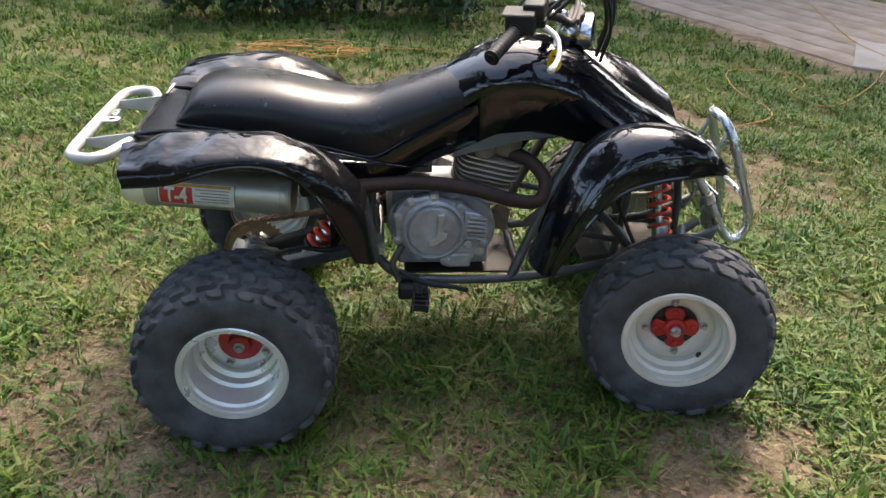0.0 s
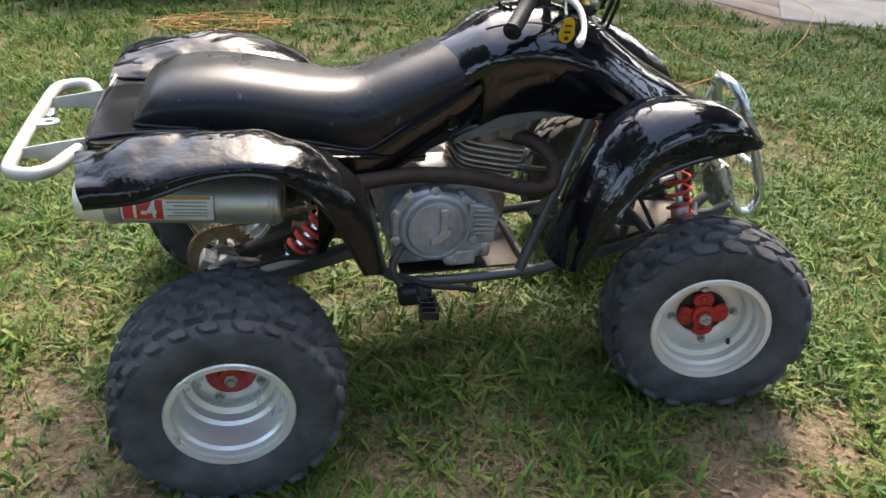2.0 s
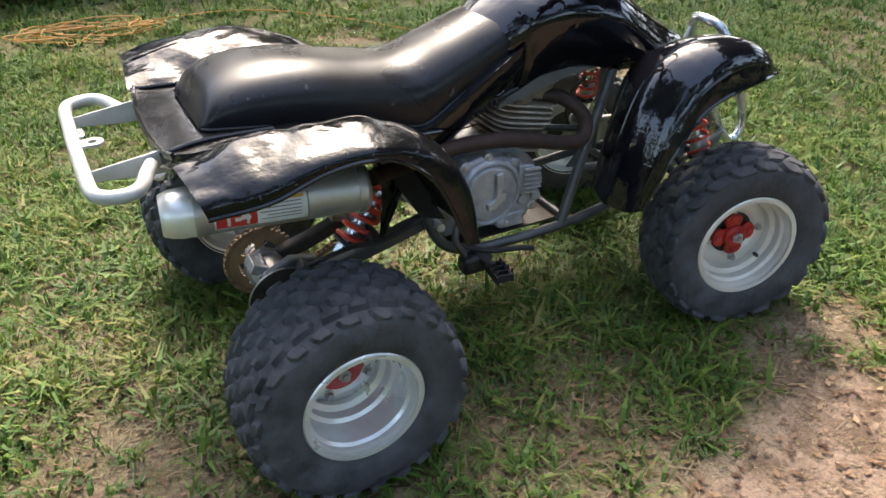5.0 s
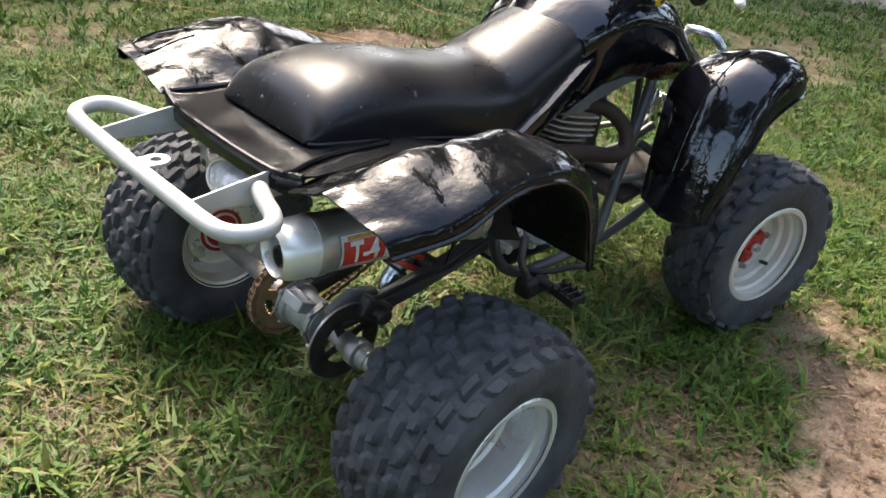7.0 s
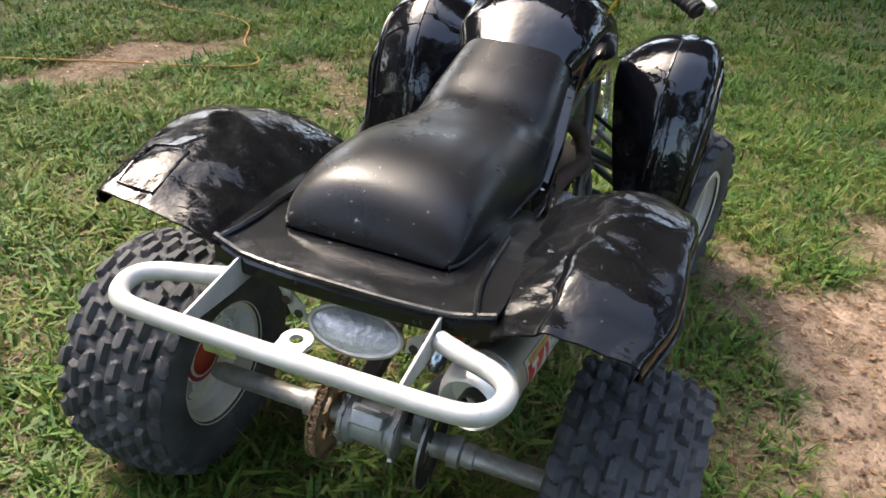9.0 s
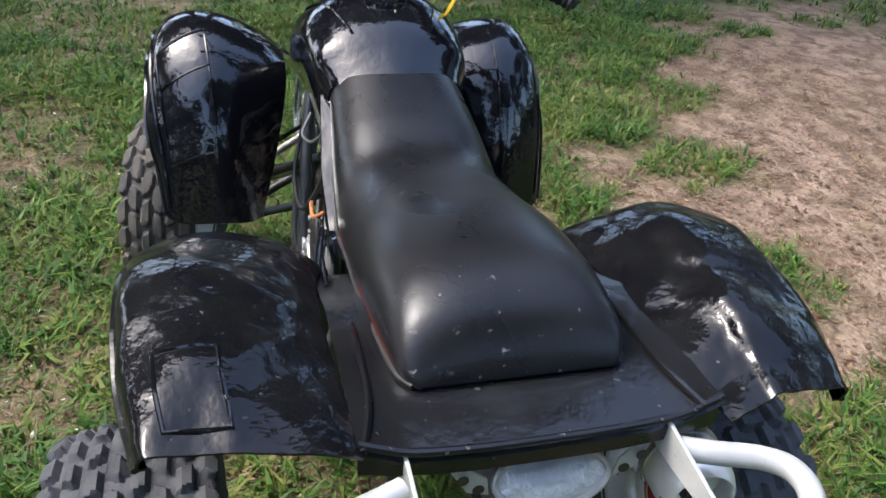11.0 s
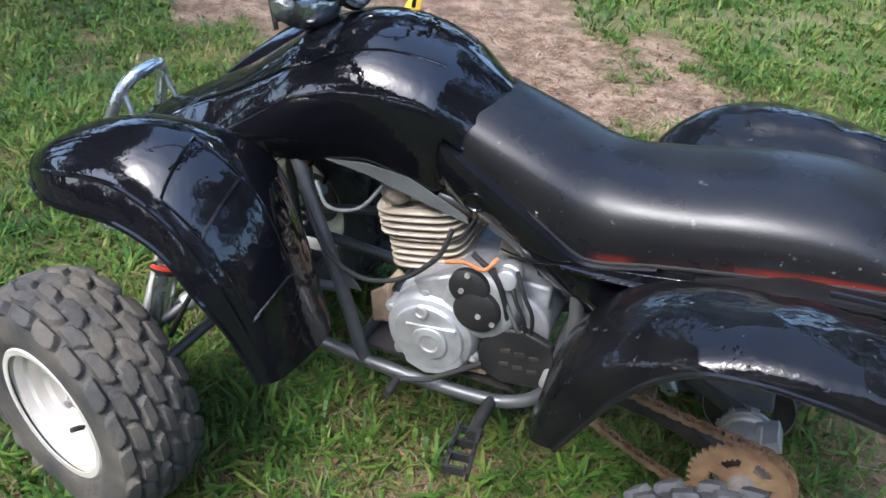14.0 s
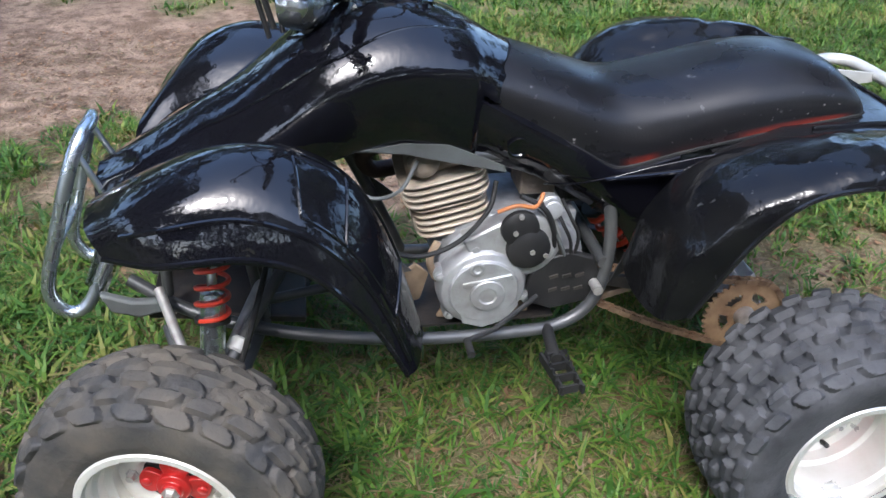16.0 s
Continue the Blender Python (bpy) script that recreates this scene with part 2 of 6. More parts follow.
# ---- mesh helpers ----
def spline(pts, n):
    """n points evenly along a Catmull-Rom curve through pts."""
    p = np.array(pts, float)
    p = np.vstack([2 * p[0] - p[1], p, 2 * p[-1] - p[-2]])
    k = len(p) - 3
    out = []
    for u in np.linspace(0, k, n):
        i = min(int(u), k - 1)
        t = u - i
        a, b, c, d = p[i:i + 4]
        out.append(0.5 * (2 * b + (c - a) * t + (2 * a - 5 * b + 4 * c - d) * t * t + (3 * b - a - 3 * c + d) * t ** 3))
    return np.array(out)


def curve_at(keys, x):
    """A smooth value at x through (x, value) keys in rising order."""
    xs, ys = [k[0] for k in keys], [k[1] for k in keys]
    if x <= xs[0]:
        return ys[0]
    if x >= xs[-1]:
        return ys[-1]
    i = max(j for j in range(len(xs) - 1) if xs[j] <= x)
    slope = [(ys[min(j + 1, len(xs) - 1)] - ys[max(j - 1, 0)]) / (xs[min(j + 1, len(xs) - 1)] - xs[max(j - 1, 0)]) for j in range(len(xs))]
    hgap = xs[i + 1] - xs[i]
    t = (x - xs[i]) / hgap
    return ((2 * t ** 3 - 3 * t * t + 1) * ys[i] + (t ** 3 - 2 * t * t + t) * hgap * slope[i] + (3 * t * t - 2 * t ** 3) * ys[i + 1] + (t ** 3 - t * t) * hgap * slope[i + 1])


def add_grid(bm, rows, wrap_u=False, wrap_v=False):
    """Quads over rows of points."""
    vs = [[bm.verts.new(p) for p in row] for row in rows]
    nu, nv = len(vs), len(vs[0])
    for i in range(nu if wrap_u else nu - 1):
        for j in range(nv if wrap_v else nv - 1):
            q = (vs[i][j], vs[(i + 1) % nu][j], vs[(i + 1) % nu][(j + 1) % nv], vs[i][(j + 1) % nv])
            bm.faces.new(q)
    return vs


def surface(lines, nu, nv):
    """A smooth sheet through control lines of the same number of points each (lines across, points along)."""
    along = np.array([spline(l, nu) for l in lines])
    return [spline(along[:, i], nv) for i in range(nu)]


def add_tube(bm, pts, r, n=10, smooth=0, cap=True, closed=False, flat=1.0):
    p = spline(pts, smooth) if smooth else np.array(pts, float)
    rows, k = [], len(p)
    ref = None
    for i in range(k):
        d = p[(i + 1) % k] - p[i - 1] if closed else p[min(i + 1, k - 1)] - p[max(i - 1, 0)]
        d = Vector(d).normalized()
        if ref is None:
            ref = d.orthogonal().normalized()
        ref = (ref - d * ref.dot(d)).normalized()
        side = d.cross(ref)
        rad = r[i] if isinstance(r, (list, np.ndarray)) else r
        rows.append([Vector(p[i]) + rad * (math.cos(a) * ref + flat * math.sin(a) * side) for a in (2 * math.pi * j / n for j in range(n))])
    vs = add_grid(bm, rows, wrap_u=closed, wrap_v=True)
    if cap and not closed:
        bm.faces.new(vs[0][::-1])
        bm.faces.new(vs[-1])


def add_lathe(bm, profile, axis_from, axis_to, n=32, close=False):
    """Revolves (distance along, radius) pairs about the line."""
    o, d = Vector(axis_from), (Vector(axis_to) - Vector(axis_from)).normalized()
    u = d.orthogonal().normalized()
    w = d.cross(u)
    rows = [[o + d * t + r * (math.cos(a) * u + math.sin(a) * w) for a in (2 * math.pi * j / n for j in range(n))] for t, r in profile]
    vs = add_grid(bm, rows, wrap_u=close, wrap_v=True)
    if not close:
        bm.faces.new(vs[0][::-1])
        bm.faces.new(vs[-1])


def add_box(bm, centre, size, turn=(0, 0, 0), taper=1.0):
    m = pose(*centre, *turn)
    c = [m @ Vector((sx * size[0] / 2 * (taper if sz > 0 else 1), sy * size[1] / 2 * (taper if sz > 0 else 1), sz * size[2] / 2)) for sz in (-1, 1) for sy in (-1, 1) for sx in (-1, 1)]
    v = [bm.verts.new(p) for p in c]
    for f in ((0, 2, 3, 1), (4, 5, 7, 6), (0, 1, 5, 4), (2, 6, 7, 3), (0, 4, 6, 2), (1, 3, 7, 5)):
        bm.faces.new([v[i] for i in f])


def add_plate(bm, outline, normal, depth):
    """A flat plate from an outline of points, thickened along the normal."""
    off = Vector(normal).normalized() * depth
    a = [bm.verts.new(Vector(p)) for p in outline]
    b = [bm.verts.new(Vector(p) + off) for p in outline]
    bm.faces.new(a[::-1])
    bm.faces.new(b)
    for i in range(len(a)):
        j = (i + 1) % len(a)
        bm.faces.new((a[i], a[j], b[j], b[i]))


def part(name, bm, mat, parent=None, label="", smooth=True, solid=0.0, bevel=0.0, subdiv=0, uv=None):
    """Links a bmesh as one mesh object under a thing or a part."""
    bmesh.ops.recalc_face_normals(bm, faces=bm.faces) if not uv else None
    me = bpy.data.meshes.new(name)
    for f in bm.faces:
        f.smooth = smooth
    for e in bm.edges:
        e.smooth = len(e.link_faces) == 2 and e.calc_face_angle(0) < radians(38)
    bm.to_mesh(me)
    bm.free()
    me.materials.append(M[mat])
    ob = new(name, me)
    if parent:
        ob.parent = parent
    if label:
        ob["label"] = label
    if solid:
        s = ob.modifiers.new("thickness", "SOLIDIFY")
        s.thickness, s.offset = solid, -1
    if bevel:
        b = ob.modifiers.new("edge", "BEVEL")
        b.width, b.segments, b.limit_method = bevel, 2, "ANGLE"
    return ob


def group_part(name, parent, label=""):
    ob = new(name)
    ob.empty_display_size = 0.1
    ob.parent = parent
    if label:
        ob["label"] = label
    return ob


def circle(c, r, axis, n=20, start=0.0):
    d = Vector(axis).normalized()
    u = d.orthogonal().normalized()
    w = d.cross(u)
    return [Vector(c) + r * (math.cos(a) * u + math.sin(a) * w) for a in (start + 2 * math.pi * i / n for i in range(n))]


# ---- ground ----
def patchiness(x, y):
    """0 on bare soil to 1 on full turf."""
    x, y = np.asarray(x, float), np.asarray(y, float)
    bare = np.zeros_like(x)
    # centre x, y, half length, half width, turn in degrees, strength
    for cx, cy, a, b, turn, s in ((2.15, -2.85, 2.5, 1.05, -28, 1.0), (1.15, -1.15, 0.75, 0.32, -12, 1.0), (0.35, -0.85, 0.5, 0.16, 15, 0.5),
                                  (-0.35, -0.62, 0.42, 0.22, -35, 0.65), (1.35, -0.72, 0.25, 0.2, 0, 0.7), (2.0, 2.35, 0.8, 0.2, -25, 0.9), (0.55, -0.55, 0.3, 0.18, 0, 0.5),
                                  (-0.75, -0.25, 0.3, 0.25, 20, 0.55), (2.3, 1.2, 0.5, 0.35, 30, 0.5), (0.6, 3.0, 0.7, 0.25, -10, 0.5), (0.75, 0.9, 0.25, 0.14, 20, 0.6),
                                  (3.62, 4.45, 1.5, 0.16, -69, 0.9), (-1.6, 1.6, 0.5, 0.4, 0, 0.4), (-1.3, -1.7, 0.6, 0.4, 40, 0.45), (4.2, 1.0, 0.9, 0.5, 10, 0.5)):
        c, q = math.cos(radians(turn)), math.sin(radians(turn))
        u, v = (x - cx) * c + (y - cy) * q, -(x - cx) * q + (y - cy) * c
        d = np.sqrt((u / a) ** 2 + (v / b) ** 2)
        wob = 0.18 * np.sin(9 * x + 3 * y) + 0.15 * np.sin(7 * y - 5 * x + 1) + 0.1 * np.sin(23 * x + 17 * y)
        bare = np.maximum(bare, s * np.clip((1.25 - d + wob) / 0.5, 0, 1))
    mottle = 0.5 + 0.25 * np.sin(5.1 * x + 2.3 * np.sin(3.7 * y)) + 0.25 * np.sin(6.3 * y + 1.9 * np.sin(4.1 * x) + 2)
    c, q = math.cos(radians(-69)), math.sin(radians(-69))
    u, v = (x - 3.20) * c + (y - 5.78) * q, -(x - 3.20) * q + (y - 5.78) * c
    boards = (u > -2.2) & (u < 2.45 + 0.9 * np.clip(v - 0.6, 0, 3)) & (v > 0.02 + 0.05 * np.sin(7 * u)) & (v < 2.75)
    c, q = math.cos(radians(-31)), math.sin(radians(-31))
    u, v = (x - 4.04) * c + (y - 3.50) * q, -(x - 4.04) * q + (y - 3.50) * c
    boards |= (u > -0.05) & (u < 3.4) & (v > 0.0) & (v < 1.0)
    return np.where(boards, -1.0, np.clip(1 - bare, 0, 1) * (0.55 + 0.45 * mottle))


def lie(x, y):
    """Height of the ground."""
    return 0.012 * np.sin(2.1 * x + 0.5) * np.sin(1.7 * y) + 0.006 * np.sin(7 * x + 2 * y) * np.sin(6 * y - x) - 0.004 - 0.022 * np.exp(-((x - 0.02) / 0.42) ** 2 - ((y + 0.50) / 0.30) ** 2)


def ground_material():
    m = bpy.data.materials.new("soil_and_thatch")
    m.use_nodes = True
    n, l = m.node_tree.nodes, m.node_tree.links
    b = n["Principled BSDF"]
    b.inputs["Roughness"].default_value = 0.95
    b.inputs["Specular IOR Level"].default_value = 0.2
    co = n.new("ShaderNodeTexCoord")
    at = n.new("ShaderNodeAttribute")
    at.attribute_name = "turf"

    def noise_at(scale, detail, lo, hi):
        no, mr = n.new("ShaderNodeTexNoise"), n.new("ShaderNodeMapRange")
        no.inputs["Scale"].default_value, no.inputs["Detail"].default_value = scale, detail
        mr.inputs["From Min"].default_value, mr.inputs["From Max"].default_value = lo, hi
        l.new(co.outputs["Object"], no.inputs["Vector"])
        l.new(no.outputs["Fac"], mr.inputs["Value"])
        return mr.outputs["Result"], no.outputs["Fac"]

    def mixed(fac, a, c):
        mx = n.new("ShaderNodeMix")
        mx.data_type = "RGBA"
        l.new(fac, mx.inputs["Factor"]) if not isinstance(fac, float) else None
        for key, v in (("A", a), ("B", c)):
            if isinstance(v, tuple):
                mx.inputs[key].default_value = (*v, 1)
            else:
                l.new(v, mx.inputs[key])
        return mx.outputs["Result"]
    soil = mixed(noise_at(5, 8, 0.35, 0.65)[0], (0.29, 0.205, 0.145), (0.135, 0.090, 0.060))
    soil = mixed(noise_at(60, 6, 0.56, 0.74)[0], soil, (0.0532, 0.0327, 0.0205))
    soil = mixed(noise_at(24, 5, 0.58, 0.68)[0], soil, (0.22, 0.160, 0.114))
    soil = mixed(noise_at(11, 7, 0.48, 0.64)[0], soil, (0.115, 0.076, 0.048))
    thatch = mixed(noise_at(40, 6, 0.35, 0.65)[0], (0.042, 0.080, 0.016), (0.115, 0.108, 0.038))
    base = mixed(at.outputs["Fac"], soil, thatch)
    l.new(base, b.inputs["Base Color"])
    bu = n.new("ShaderNodeBump")
    bu.inputs["Strength"].default_value, bu.inputs["Distance"].default_value = 1.0, 0.02
    l.new(noise_at(55, 8, 0, 1)[1], bu.inputs["Height"])
    l.new(bu.outputs["Normal"], b.inputs["Normal"])
    return m


def build_ground():
    near = np.linspace(-6, 8, 141)
    xs = np.concatenate([[-400, -80, -25, -12], near, [14, 30, 90, 400]])
    ys = np.concatenate([[-400, -80, -25, -12], np.linspace(-7, 7, 141), [12, 25, 80, 400]])
    gx, gy = np.meshgrid(xs, ys, indexing="ij")
    inside = (np.abs(gx - 1) < 7.5) & (np.abs(gy) < 7.5)
    gz = np.where(inside, lie(gx, gy), -0.01)
    verts = np.stack([gx, gy, gz], -1).reshape(-1, 3)
    k = len(ys)
    faces = [(i * k + j, (i + 1) * k + j, (i + 1) * k + j + 1, i * k + j + 1) for i in range(len(xs) - 1) for j in range(k - 1)]
    me = bpy.data.meshes.new("ground")
    me.from_pydata(verts.tolist(), [], faces)
    me.polygons.foreach_set("use_smooth", [True] * len(faces))
    a = me.attributes.new("turf", "FLOAT", "POINT")
    a.data.foreach_set("value", patchiness(gx, gy).reshape(-1).astype(np.float32))
    me.materials.append(ground_material())
    tagged(new("ground", me), "patchy lawn soil with bare reddish dirt and thatch", "ground", kind="structure")


def blades(name, tufts, per, box, height, width, seed, mat, label, need=0.0, lean=0.9, power=1.0, spread=0.02, category="grass"):
    """Tufts of bent blades, three triangles each, where the turf is full enough."""
    rng = np.random.default_rng(seed)
    x, y = rng.uniform(box[0], box[1], tufts * 3), rng.uniform(box[2], box[3], tufts * 3)
    keep = rng.random(tufts * 3) < np.clip(patchiness(x, y) - need, 0, 1) ** power
    x, y = np.repeat(x[keep][:tufts], per), np.repeat(y[keep][:tufts], per)
    n = len(x)
    a = rng.uniform(0, 2 * np.pi, n)
    out = spread * rng.random(n)
    x, y = x + np.cos(a) * out, y + np.sin(a) * out
    d = patchiness(x, y)
    a = a + rng.normal(0, 0.5, n)
    big = np.repeat(0.6 + 0.8 * rng.random(n // per), per)
    h = height * (0.4 + 0.9 * rng.random(n)) * (0.55 + 0.55 * d) * big
    w = width * (0.6 + 0.8 * rng.random(n))
    le = lean * (0.25 + 1.1 * rng.random(n))
    z = lie(x, y) - 0.004
    ca, sa = np.cos(a), np.sin(a)
    v = np.empty((n, 5, 3))
    for k, (s, ww) in enumerate(((0, 0.8), (0, -0.8), (0.5, 1), (0.5, -1), (1, 0))):
        bend = le * s * s + 0.25 * s
        rise = np.sqrt(np.maximum(0.05, s * s - 0.6 * np.minimum(bend, 1.1) ** 2 * s)) if s else np.zeros(n)
        v[:, k, 0] = x - sa * ww * w / 2 + ca * bend * h
        v[:, k, 1] = y + ca * ww * w / 2 + sa * bend * h
        v[:, k, 2] = z + h * rise
    base = np.arange(n)[:, None] * 5
    tri = np.concatenate([base + [0, 1, 3], base + [0, 3, 2], base + [2, 3, 4]], 1).reshape(-1, 3)
    me = bpy.data.meshes.new(name)
    me.from_pydata(v.reshape(-1, 3).tolist(), [], tri.tolist())
    me.materials.append(mat)
    tagged(new(name, me), label, category, kind="stuff")


def grass_material(name, stops):
    m = bpy.data.materials.new(name)
    m.use_nodes = True
    n, l = m.node_tree.nodes, m.node_tree.links
    b = n["Principled BSDF"]
    b.inputs["Roughness"].default_value = 0.55
    b.inputs["Specular IOR Level"].default_value = 0.3
    geo, co, no = n.new("ShaderNodeNewGeometry"), n.new("ShaderNodeTexCoord"), n.new("ShaderNodeTexNoise")
    no.inputs["Scale"].default_value, no.inputs["Detail"].default_value = 2.2, 4
    l.new(co.outputs["Object"], no.inputs["Vector"])
    add = n.new("ShaderNodeMath")
    add.operation = "MULTIPLY_ADD"
    add.inputs[1].default_value = 0.62
    off = n.new("ShaderNodeMath")
    off.operation = "MULTIPLY_ADD"
    off.inputs[1].default_value, off.inputs[2].default_value = 0.9, -0.28
    l.new(no.outputs["Fac"], off.inputs[0])
    l.new(geo.outputs["Random Per Island"], add.inputs[0])
    l.new(off.outputs[0], add.inputs[2])
    r = n.new("ShaderNodeValToRGB")
    while len(r.color_ramp.elements) < len(stops):
        r.color_ramp.elements.new(0.5)
    for e, (p, c) in zip(r.color_ramp.elements, stops):
        e.position, e.color = p, (*c, 1)
    l.new(add.outputs[0], r.inputs["Fac"])
    l.new(r.outputs["Color"], b.inputs["Base Color"])
    tr, mx = n.new("ShaderNodeBsdfTranslucent"), n.new("ShaderNodeMixShader")
    mx.inputs[0].default_value = 0.3
    l.new(r.outputs["Color"], tr.inputs["Color"])
    l.new(b.outputs[0], mx.inputs[1])
    l.new(tr.outputs[0], mx.inputs[2])
    l.new(mx.outputs[0], n["Material Output"].inputs["Surface"])
    return m


GREEN = grass_material("lawn_grass", ((0.0, (0.0187, 0.0547, 0.00864)), (0.35, (0.0446, 0.104, 0.013)), (0.60, (0.096, 0.165, 0.019)), (0.82, (0.18, 0.169, 0.0468)), (1.0, (0.259, 0.202, 0.09))))
STRAW = grass_material("dry_thatch", ((0.0, (0.0648, 0.0576, 0.0238)), (0.4, (0.158, 0.122, 0.0612)), (0.75, (0.245, 0.187, 0.112)), (1.0, (0.101, 0.0648, 0.036))))

build_ground()

# ---- the quad bike: x ahead from the rear axle, y to its left ----
quad = tagged(new("quad_bike"), "glossy black sport quad bike with worn seat, parked on grass", "quad bike")
TURN = -13.0                                   # the front wheels are steered to the right
REAR_X, FRONT_X = -0.05, 1.21
AXLE_Z = 0.238                                  # height of the rear axle


def mirrored(s, pts):
    return [(x, s * y, z) for x, y, z in pts]


# -- wheels --
def tyre_mesh(radius, width, rim, rows, count, depth, seed, name, mat, parent, chunky):
    """A low-pressure tyre about local y: one moulded skin whose tread blocks stand out of the carcass."""
    rng = np.random.default_rng(seed)
    hw, r0 = width / 2, radius - depth
    prof = [(-hw * 0.62, rim + 0.003), (-hw * 0.80, rim + 0.006), (-hw * 0.95, rim + (r0 - rim) * 0.25), (-hw, rim + (r0 - rim) * 0.55), (-hw * 0.97, rim + (r0 - rim) * 0.80),
            (-hw * 0.84, r0 - 0.012), (-hw * 0.45, r0 + 0.001), (0, r0 + 0.004), (hw * 0.45, r0 + 0.001), (hw * 0.84, r0 - 0.012), (hw * 0.97, rim + (r0 - rim) * 0.80), (hw, rim + (r0 - rim) * 0.55),
            (hw * 0.95, rim + (r0 - rim) * 0.25), (hw * 0.80, rim + 0.006), (hw * 0.62, rim + 0.003)]
    sp = spline([(y, r, 0) for y, r in prof], 116)[:, :2]
    tang = np.gradient(sp, axis=0)
    norm = np.stack([-tang[:, 1], tang[:, 0]], 1)
    norm /= np.linalg.norm(norm, axis=1)[:, None]
    if norm[58, 1] < 0:
        norm = -norm
    arc = np.r_[0, np.cumsum(np.linalg.norm(np.diff(sp, axis=0), axis=1))]
    a0, a1 = np.interp([4.15, 9.85], np.linspace(0, 14, 116), arc)
    n = count * 18
    jig = rng.uniform(-0.07, 0.07, (rows, count, 4))
    grid = []
    for j in range(n):
        ring = []
        for i in range(116):
            f = (arc[i] - a0) / (a1 - a0) * rows
            row = int(math.floor(f))
            up = 0.0
            if 0 <= row < rows:
                u = (j / n * count + (0.5 if row % 2 else 0.0)) % count
                k = int(u)
                du, dv = u - k - 0.5, f - row - 0.5
                w = jig[row, k]
                skew = 0.35 * dv * (1 if row % 2 else -1)
                long_, wide = chunky[0] + w[0], chunky[1] + w[1]
                f_ = (abs(du + skew * 0.7 + w[2]) / (long_ / 2)) ** 3.5 + (abs(dv) / (wide / 2)) ** 3.5
                up = depth * (1.0 + w[3]) * min(1.0, max(0.0, (1.25 - f_) / 0.55))
            y, r = sp[i] + norm[i] * up
            ring.append((math.sin(2 * math.pi * j / n) * r, y, math.cos(2 * math.pi * j / n) * r))
        grid.append(ring)
    bm = bmesh.new()
    add_grid(bm, grid, wrap_u=True)
    return part(name, bm, mat, parent, smooth=True)


def add_lathe_open(bm, prof, n):
    rows = [[(math.sin(2 * math.pi * j / n) * r, y, math.cos(2 * math.pi * j / n) * r) for j in range(n)] for y, r in prof]
    add_grid(bm, rows, wrap_v=True)


